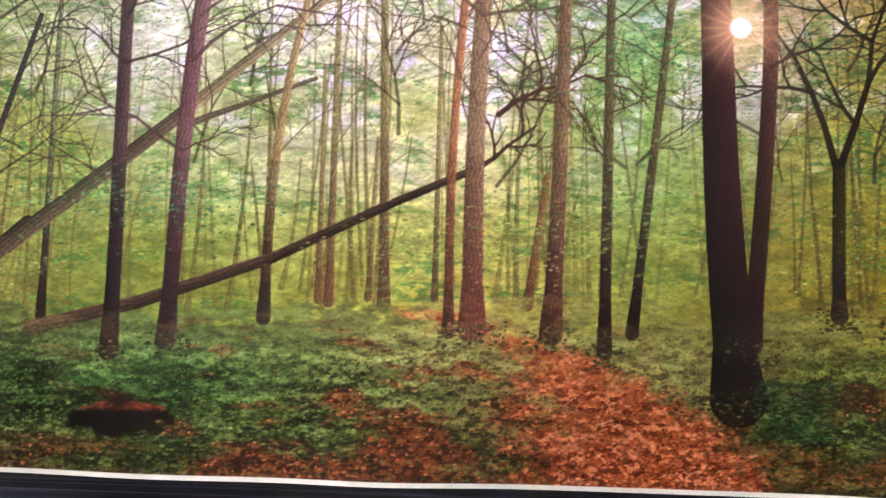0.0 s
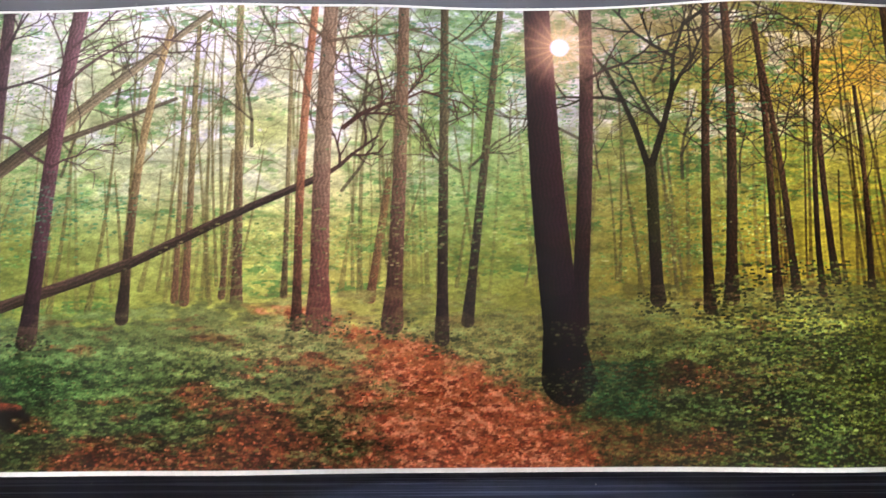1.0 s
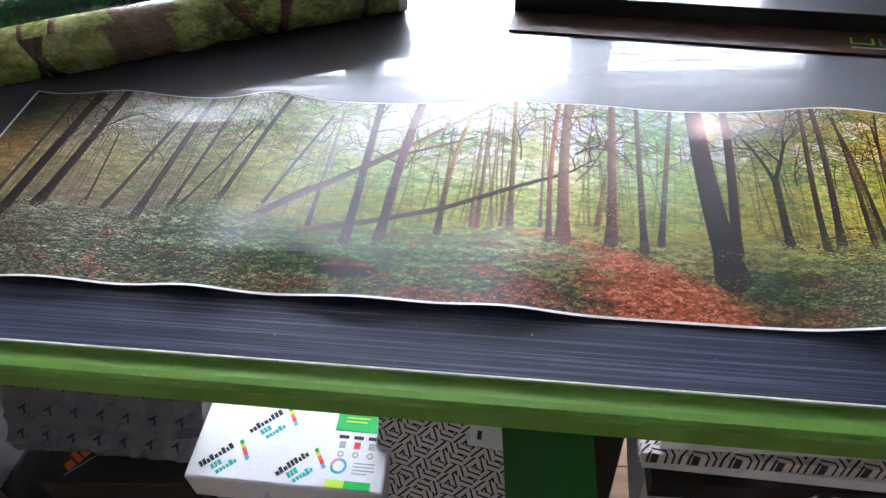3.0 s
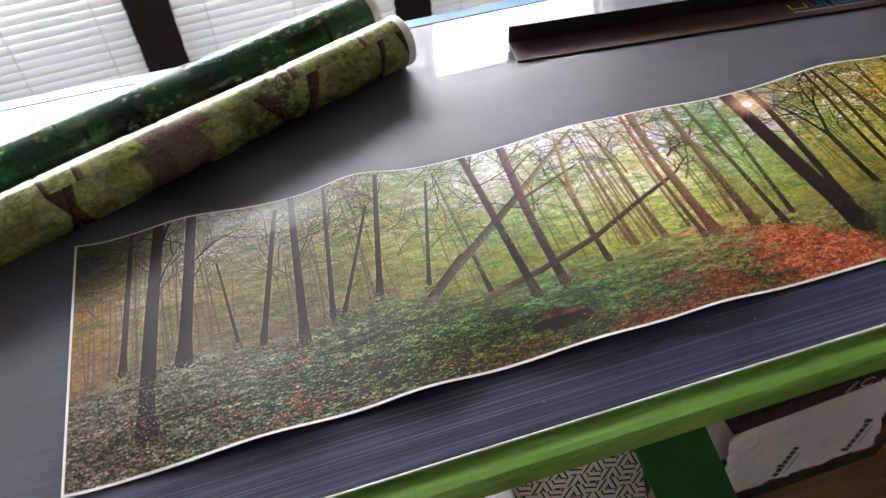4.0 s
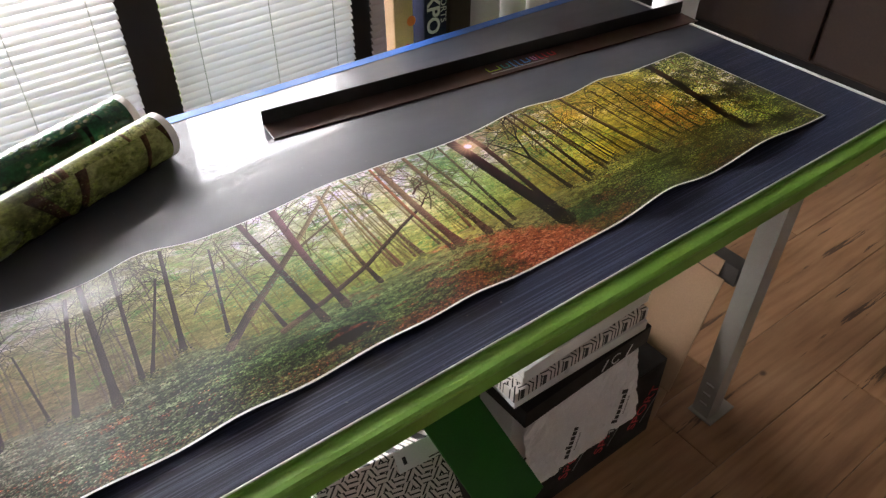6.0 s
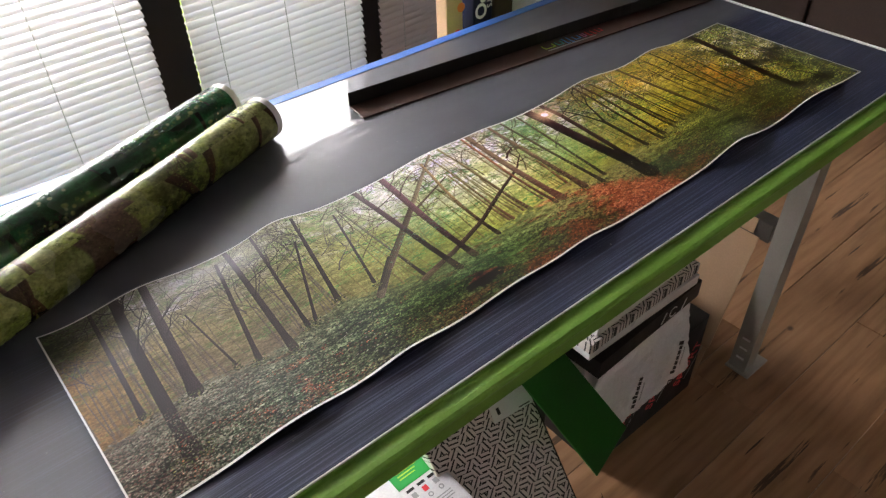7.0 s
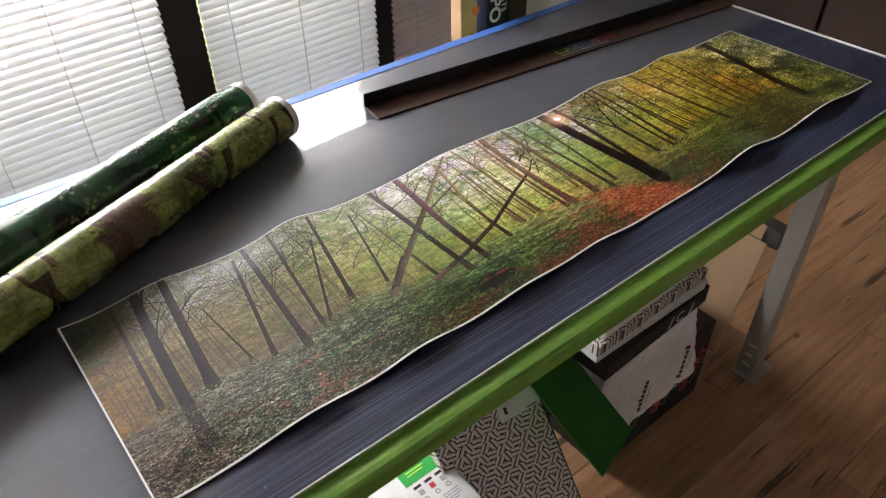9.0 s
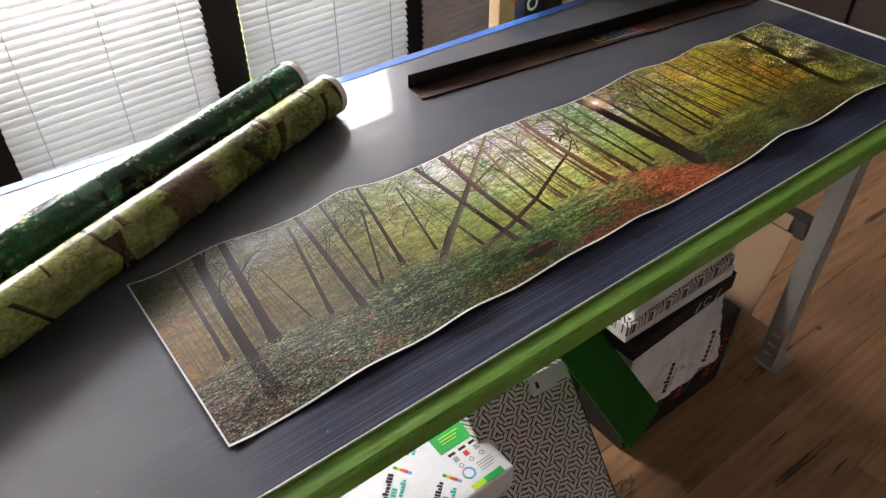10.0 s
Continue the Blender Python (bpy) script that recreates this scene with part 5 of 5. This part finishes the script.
for k in range(13):
    part("mark", plate(0.006, 0.018, pose(-0.325 + 0.021 * k, 0.0395, 0.37 - 0.03 * (k % 2), 90, 0, 0) @ pose(0, 0, 0, 0, 0, 50 - 50 * (k % 3))), "ink_black", ream2)

ream = tagged(root("paper_ream", (-0.19, 0.14, 0.405)), "white ream of copy paper with green label and coloured print", "paper ream", "paper reams")
RZ = 0.4655
RX0, RX1, RY0, RY1 = -0.342, -0.063, 0.016, 0.235
part("wrapper", box(RX0, RX1, RY0, RY1, 0.4055, RZ, 0.004), "white_card", ream)
zt = RZ + 0.0001


def stamp(x, y, rz, bms, mat, label=""):
    m = on_top(x, y, zt, rz)
    for b in bms:
        b.transform(m)
    return part("print_mark", join(*bms), mat, ream, label)


I4 = Matrix()
for px, py, rz in ((-0.305, 0.052, 42), (-0.250, 0.110, 42), (-0.195, 0.050, 42), (-0.30, 0.17, 42), (-0.19, 0.16, 42)):
    stamp(px, py, rz, [bars(9, 0.0095, I4, int(px * 1000))], "ink_black")
    stamp(px + 0.014, py - 0.010, rz, [bars(3, 0.0085, Matrix.Translation((-0.010, 0.004, 0)), 5), bars(6, 0.0085, Matrix.Translation((0, -0.006, 0)), 6)], "ink_teal")
    for k, c in enumerate(("ink_green", "ink_yellow", "ink_orange", "ink_red", "ink_blue")):
        stamp(px + 0.030 + 0.0035 * k, py + 0.022 - 0.0055 * k, -57, [plate(0.0066, 0.0055, I4)], c)
stamp(-0.113, 0.135, 0, [plate(0.066, 0.060, I4)], "ink_green", "green label block")
zt += 0.0005
stamp(-0.113, 0.152, 0, [bars(10, 0.0100, I4, 8)], "ink_white")
stamp(-0.113, 0.128, 0, [plate(0.04, 0.002, Matrix.Translation((0, 0.004, 0))), plate(0.034, 0.002, Matrix.Translation((-0.003, -0.002, 0))), plate(0.03, 0.002, Matrix.Translation((-0.005, -0.008, 0)))], "ink_lime")
zt -= 0.0005
for k in range(3):
    stamp(-0.131 + 0.021 * k, 0.096, 0, [plate(0.014, 0.005, I4)], "ink_black")
    stamp(-0.131 + 0.021 * k, 0.084, 0, [plate(0.009, 0.010, I4)], ("ink_grey", "ink_red", "ink_grey")[k])
    stamp(-0.131 + 0.021 * k, 0.070, 0, [ring_bm(0.0045, 0.002, I4)], "ink_grey")
for k, c in enumerate(("ink_blue", "ink_pink", "ink_teal", "ink_blue")):
    stamp(-0.130, 0.052, 0, [ring_bm(0.0115, 0.0035, I4, k * math.pi / 2, (k + 1) * math.pi / 2, 0.0004, 8)], c)
stamp(-0.095, 0.050, 0, [plate(0.03, 0.0016, Matrix.Translation((0, 0.008, 0))), plate(0.03, 0.0016, Matrix.Translation((0, 0.003, 0))), plate(0.03, 0.0016, Matrix.Translation((0, -0.002, 0))), plate(0.022, 0.0016, Matrix.Translation((-0.004, -0.007, 0)))], "ink_grey")
stamp(-0.130, 0.026, 0, [plate(0.026, 0.011, I4)], "ink_lime")
stamp(-0.099, 0.026, 0, [plate(0.036, 0.011, I4)], "ink_green")

# zigzag carton, leaning with its face up
zb = tagged(root("patterned_carton", (0.06, 0.10, 0.0)), "warm grey carton with black zigzag pattern, leaning back", "carton")
ZM = ZIG
zb.matrix_basis = ZM
HZ = home(zb)
part("body", box(-0.125, 0.088, -0.150, 0.126, -0.11, 0, 0.003, HZ), "zigzag", zb)
# a thin black plate covers the right side
part("side", box(0.0882, 0.0900, -0.149, 0.125, -0.109, -0.001, 0.0005, HZ), "black_card", zb, "thin black plate over the carton's right side")
part("sticker", box(0.004, 0.086, 0.090, 0.1245, 0.0002, 0.0008, 0.0002, HZ), "paper", zb, "white paper label")
part("print_mark", plate(0.006, 0.012, HZ @ Matrix.Translation((0.018, 0.106, 0.0009))), "ink_black", zb)
part("print_mark", plate(0.022, 0.002, HZ @ Matrix.Translation((0.068, 0.094, 0.0009))), "ink_black", zb)

# black box added behind the patterned carton, standing in for shade in the gap
carton("carton", 0.06, 0.265, 0.16, 0.44, 0.0, 0.50, "black_card", "added black box standing in for shade under the table", "carton")

# green card panel sloping out from under the top
gp = tagged(root("green_panel", (0.17, 0.06, 0.5)), "dark green card panel sloping down out of the stacked cartons", "panel")
bm = bmesh.new()
vs = [bm.verts.new(p) for p in GREEN]
bm.faces.new(vs)
ext = bmesh.ops.extrude_face_region(bm, geom=bm.faces[:])
nrm = (vs[1].co - vs[0].co).cross(vs[2].co - vs[0].co).normalized()
if nrm.z > 0:
    nrm = -nrm
bmesh.ops.translate(bm, vec=nrm * 0.004, verts=[g for g in ext["geom"] if isinstance(g, bmesh.types.BMVert)])
bmesh.ops.bevel(bm, geom=bm.edges[:], offset=0.0008, segments=1, affect="EDGES")
part("sheet", bm, "green_card", gp)
part("support", box(0.10, 0.16, 0.17, 0.20, 0.5, 0.600, 0.002), "black_card", gp)

# black sport carton on the floor with its reams and torn wrapper
sc = carton("carton", 0.395, 0.765, 0.105, 0.46, 0.0, 0.26, "black_card", "black carton with red lettering standing on the floor", "carton")
for k in range(3):
    m = pose(0.5 + 0.11 * k, 0.104, 0.12, 90, 0, 0) @ pose(0, 0, 0, 0, 0, 62)
    part("lettering", text_bm("SPORT", 0.045, m, 0.0003), "ink_red", sc)
    part("lettering", plate(0.10, 0.003, m @ Matrix.Translation((0, -0.028, 0))), "ink_grey", sc)
m = pose(0.7655, 0.25, 0.13, 90, 0, 90) @ pose(0, 0, 0, 0, 0, 62)
part("lettering", text_bm("SPORT", 0.05, m, 0.0003), "ink_red", sc)


def paper_stack(x0, x1, y0, y1, z0, z1, mat, label, rz, n):
    r = tagged(root("paper_ream", ((x0 + x1) / 2, (y0 + y1) / 2, z0), rz), label, "paper ream", "paper reams")
    m = home(r)
    w, d = (x1 - x0) / 2, (y1 - y0) / 2
    rnd = random.Random(int(z0 * 1000))
    h = (z1 - z0) / n
    for k in range(n):
        a, b = rnd.uniform(-0.003, 0.003), rnd.uniform(-0.003, 0.003)
        part("block", box(-w + a, w + a, -d + b, d + b, k * h + 0.0002, (k + 1) * h, 0.0012, m), mat, r)
    return r


# crumpled white wrapper over the front of the carton
def crumpled(x0, z0, x1, z1, y_top, y_bot, nx, nz, seed, depth=0.012):
    bm = bmesh.new()
    rnd = random.Random(seed)
    g = []
    for j in range(nz + 1):
        row = []
        for i in range(nx + 1):
            u, v = i / nx, j / nz
            n = noise.noise(Vector((u * 5 + seed, v * 5, 0))) + 0.6 * noise.noise(Vector((u * 11, v * 13 + seed, 2)))
            y = y_bot + (y_top - y_bot) * v - abs(n) * depth
            edge = 0.012 * noise.noise(Vector((u * 7, seed, 5)))
            row.append(bm.verts.new((x0 + (x1 - x0) * u + 0.006 * noise.noise(Vector((v * 6, seed, u))), y, z0 + (z1 - z0) * v + (edge if j == 0 else 0))))
        g.append(row)
    for a, b in zip(g, g[1:]):
        for i in range(nx):
            bm.faces.new((a[i], a[i + 1], b[i + 1], b[i]))
    ext = bmesh.ops.extrude_face_region(bm, geom=bm.faces[:])
    bmesh.ops.translate(bm, vec=(0, 0.0012, 0), verts=[q for q in ext["geom"] if isinstance(q, bmesh.types.BMVert)])
    return bm


bag = tagged(root("paper_wrapper", (0.5, 0.09, 0.2)), "crumpled white paper wrapper with black printing, hanging over a carton", "wrapper")
part("paper", crumpled(0.30, 0.245, 0.60, 0.425, 0.085, 0.050, 26, 20, 4), "white_card", bag)
for px, pz, rr in ((0.385, 0.335, 66), (0.515, 0.345, 66)):
    m = pose(px, 0.037, pz, 80, 0, 0) @ pose(0, 0, 0, 0, 0, rr)
    part("print_mark", bars(7, 0.017, m @ Matrix.Translation((0.006, 0.003, 0)), int(px * 100)), "ink_black", bag)
    part("print_mark", bars(12, 0.0055, m @ Matrix.Translation((0.006, -0.016, 0)), int(px * 90)), "ink_grey", bag)
    part("print_mark", join(plate(0.018, 0.0025, m @ Matrix.Translation((-0.057, 0.009, 0))), plate(0.018, 0.0025, m @ Matrix.Translation((-0.057, -0.009, 0))), plate(0.0025, 0.018, m @ Matrix.Translation((-0.066, 0, 0))), plate(0.0025, 0.018, m @ Matrix.Translation((-0.048, 0, 0))), plate(0.008, 0.008, m @ Matrix.Translation((-0.057, 0, 0)))), "ink_black", bag)
paper_stack(0.29, 0.60, 0.10, 0.36, 0.262, 0.43, "white_card", "white paper reams stacked in their wrapper", 0, 3)
blk = paper_stack(0.285, 0.615, 0.075, 0.34, 0.4305, 0.475, "black_card", "black wrapped paper ream with white lettering", 2, 1)
for px, s in ((0.40, "C"), (0.45, "o"), (0.49, "l"), (0.52, "o"), (0.555, "r")):
    part("lettering", ring_bm(0.013, 0.003, pose(px, 0.0735, 0.452, 90, 0, 0), 0.6, 5.6) if s in "Co" else plate(0.004, 0.028, pose(px, 0.0735, 0.452, 90, 0, 0) @ pose(0, 0, 0, 0, 0, -25)), "ink_white", blk)
paper_stack(0.275, 0.60, 0.085, 0.33, 0.4755, 0.50, "white_card", "white paper ream on a stack", -1, 1)
paper_stack(0.265, 0.60, 0.080, 0.32, 0.5005, 0.525, "zigzag", "paper ream wrapped in black zigzag paper", 1, 1)
paper_stack(0.285, 0.61, 0.090, 0.32, 0.5255, 0.565, "paper", "loose stack of white board offcuts", 2, 4)
paper_stack(0.345, 0.60, 0.095, 0.30, 0.5655, 0.60, "paper", "loose stack of white board offcuts", -2, 3)

# flattened cardboard leaning on the leg brace
cb = tagged(root("flattened_box", (0.76, 0.3, 0)), "flattened brown cardboard box leaning against the table leg", "cardboard")
ca = math.degrees(math.atan2(0.43, 0.115))
for k, (s0, s1, d0, d1) in enumerate(((0.0, 0.10, 0.112, 0.50), (0.103, 0.43, 0.108, 0.50), (0.433, 0.47, 0.125, 0.49))):
    part("panel", box(s0, s1, d0, d1, 0.0, 0.004, 0.001, pose(0.795, 0, 0.001, 0, 0, 0) @ pose(0, 0, 0, 0, -ca, 0)), "cardboard", cb)
cb2 = tagged(root("flattened_box", (0.80, 0.3, 0)), "second flattened cardboard box behind the first", "cardboard")
part("panel", box(0.0, 0.40, 0.17, 0.52, 0.0, 0.004, 0.001, pose(0.815, 0, 0.001, 0, 0, 0) @ pose(0, 0, 0, 0, -76, 0)), "cardboard", cb2)

# dark cartons and bags further along
for x0, x1, y0, y1, z1, rz in ((-0.62, -0.375, 0.03, 0.33, 0.38, 5), (-0.93, -0.66, 0.02, 0.34, 0.36, -4)):
    c = carton("carton", x0, x1, y0, y1, 0.0, z1, "black_card", "black carton with orange lettering under the table", "carton", rz)
    hm = home(c)
    for k in range(3):
        m = hm @ pose(-0.07 + 0.07 * k, -0.10 + 0.05 * k, z1 + 0.0002, 0, 0, 40)
        part("lettering", bars(4, 0.024, m @ pose(0, 0, 0, 0, 0, 12), k), "ink_orange", c)
        part("lettering", plate(0.07, 0.002, m @ Matrix.Translation((0.0, -0.02, 0))), "ink_grey", c)
    part("sticker", plate(0.07, 0.03, hm @ pose(-0.06, 0.09, z1 + 0.0002, 0, 0, 5)), "white_card", c)
bag2 = tagged(root("plastic_bag", (-0.5, 0.25, 0.34)), "crumpled wrapper, shade in its grey colour, navy marks, on cartons", "bag")
part("film", crumpled(-0.68, 0.375, -0.352, 0.54, 0.16, 0.075, 30, 18, 9, 0.016), "shaded_bag_film", bag2)
for row in range(3):
    v = 0.28 + 0.24 * row
    for k in range(7):
        m = pose(-0.645 + 0.042 * k + 0.012 * (row % 2), 0.075 + 0.085 * v - 0.018, 0.375 + 0.165 * v, 62, 0, 0)
        part("print_mark", join(plate(0.016, 0.003, m @ pose(0, 0, 0, 0, 0, 35)), plate(0.003, 0.013, m @ Matrix.Translation((0.002, -0.006, 0)))), "navy", bag2)
film = tagged(root("plastic_film", (0.15, -0.03, 0.0)), "crumpled clear plastic film on the floor", "film")
part("film", crumpled(0.15, 0.004, 0.235, 0.215, -0.02, -0.045, 14, 16, 13, 0.02), "plastic", film)


# ---------------------------------------------------------------- behind the table
def standing_tube(x, y, r, h, mat, label):
    bm = lathe([(r, 0), (r, h), (r - 0.003, h), (r - 0.003, 0)], 28)
    bm.transform(pose(x, y, 0, 0, -90, 0))
    o = part("paper_tube", bm, mat, None, "", True)
    return tagged(o, label, "paper roll", "tubes behind the table")


def standing_box(x, y, w, d, h, mat, label, lean=0.0):
    r = tagged(root("standing_box", (x, y, 0)), label, "box")
    part("body", box(-w / 2, w / 2, -d / 2, d / 2, 0, h, 0.003, pose(x, y, 0, 0, lean, 0)), mat, r)
    return r


BX = BOOKS
standing_box(BX, 0.69, 0.044, 0.035, 1.02, "cardboard", "pale brown upright board with coloured spots behind the table", -1)
spots = bpy.data.objects["standing_box"]
for k, c in enumerate(("ink_teal", "ink_red", "ink_orange", "ink_blue")):
    part("spot", ring_bm(0.010, 0.0099, pose(BX - 0.020 + 0.010 * k, 0.6715, 0.80 + 0.055 * k, 90, 0, 0)), c, spots)
nb = standing_box(BX + 0.052, 0.72, 0.053, 0.12, 1.06, "navy", "navy upright box with white lettering behind the table")
part("lettering", text_bm("EXPO", 0.042, pose(BX + 0.043, 0.659, 0.93, 90, 0, 0) @ pose(0, 0, 0, 0, 0, -90), 0.0002, 0.001), "ink_white", nb)
part("lettering", text_bm("SPORTS", 0.020, pose(BX + 0.068, 0.659, 0.93, 90, 0, 0) @ pose(0, 0, 0, 0, 0, -90), 0.0002), "ink_white", nb)
standing_box(BX + 0.112, 0.72, 0.055, 0.12, 1.04, "dark_wood", "dark brown upright box behind the table")
standing_tube(BX + 0.205, 0.70, 0.035, 1.08, "core", "white cardboard tube standing behind the table")
standing_tube(BX + 0.285, 0.71, 0.038, 1.10, "paper", "white cardboard tube standing behind the table")
standing_tube(BX + 0.37, 0.72, 0.035, 1.06, "core", "white cardboard tube standing behind the table")
standing_tube(1.24, 0.62, 0.055, 0.99, "core", "thick white cardboard tube standing beyond the table end")

cab = tagged(root("cabinet", (3.0, 0.9, 0)), "tall dark brown cabinet beyond the table", "cabinet")
part("body", box(2.75, 3.35, -0.4, 1.6, 0.08, 1.9, 0.006), "dark_wood", cab)
for y0 in (-0.39, 0.27, 0.94):
    d = part("door", box(2.728, 2.748, y0, y0 + 0.655, 0.10, 1.88, 0.004), "dark_wood", cab)
    part("handle", box(2.712, 2.727, y0 + 0.60, y0 + 0.615, 0.9, 1.05, 0.003), "steel", d)
part("plinth", box(2.78, 3.33, -0.38, 1.58, 0.0, 0.08, 0.002), "black_card", cab)

# ---------------------------------------------------------------- floor boards, last
structure(part("subfloor", box(X0, X1, Y0, YW + 0.35, -0.12, -0.012, 0), "black_card"), "dark underlay beneath the floor boards", "floor")
floor_root = structure(root("floor", (0, 0, 0)), "warm brown oak laminate floor with dark cracks", "floor")
PL, PW = 1.38, 0.195
bm = box(-PL / 2 + 0.0006, PL / 2 - 0.0006, -PW / 2 + 0.0006, PW / 2 - 0.0006, -0.012, 0.0, 0.0012, None, 1)
plank_mesh = bpy.data.meshes.new("plank")
bm.to_mesh(plank_mesh)
bm.free()
plank_mesh.materials.append(M["floor"])
rows = int((YW + 0.12 - Y0) / PW)
rnd = random.Random(3)
for j in range(rows):
    off = rnd.uniform(0, PL)
    for i in range(-1, 8):
        mid = X0 + off - PL / 2 + i * PL
        a, b = max(mid - PL / 2, X0), min(mid + PL / 2, X1)
        if b - a < 0.02:
            continue
        o = new("plank", plank_mesh)
        o.parent = floor_root
        o.location = ((a + b) / 2, Y0 + PW * (j + 0.5), 0)
        o.scale = ((b - a) / PL, 1, 1)
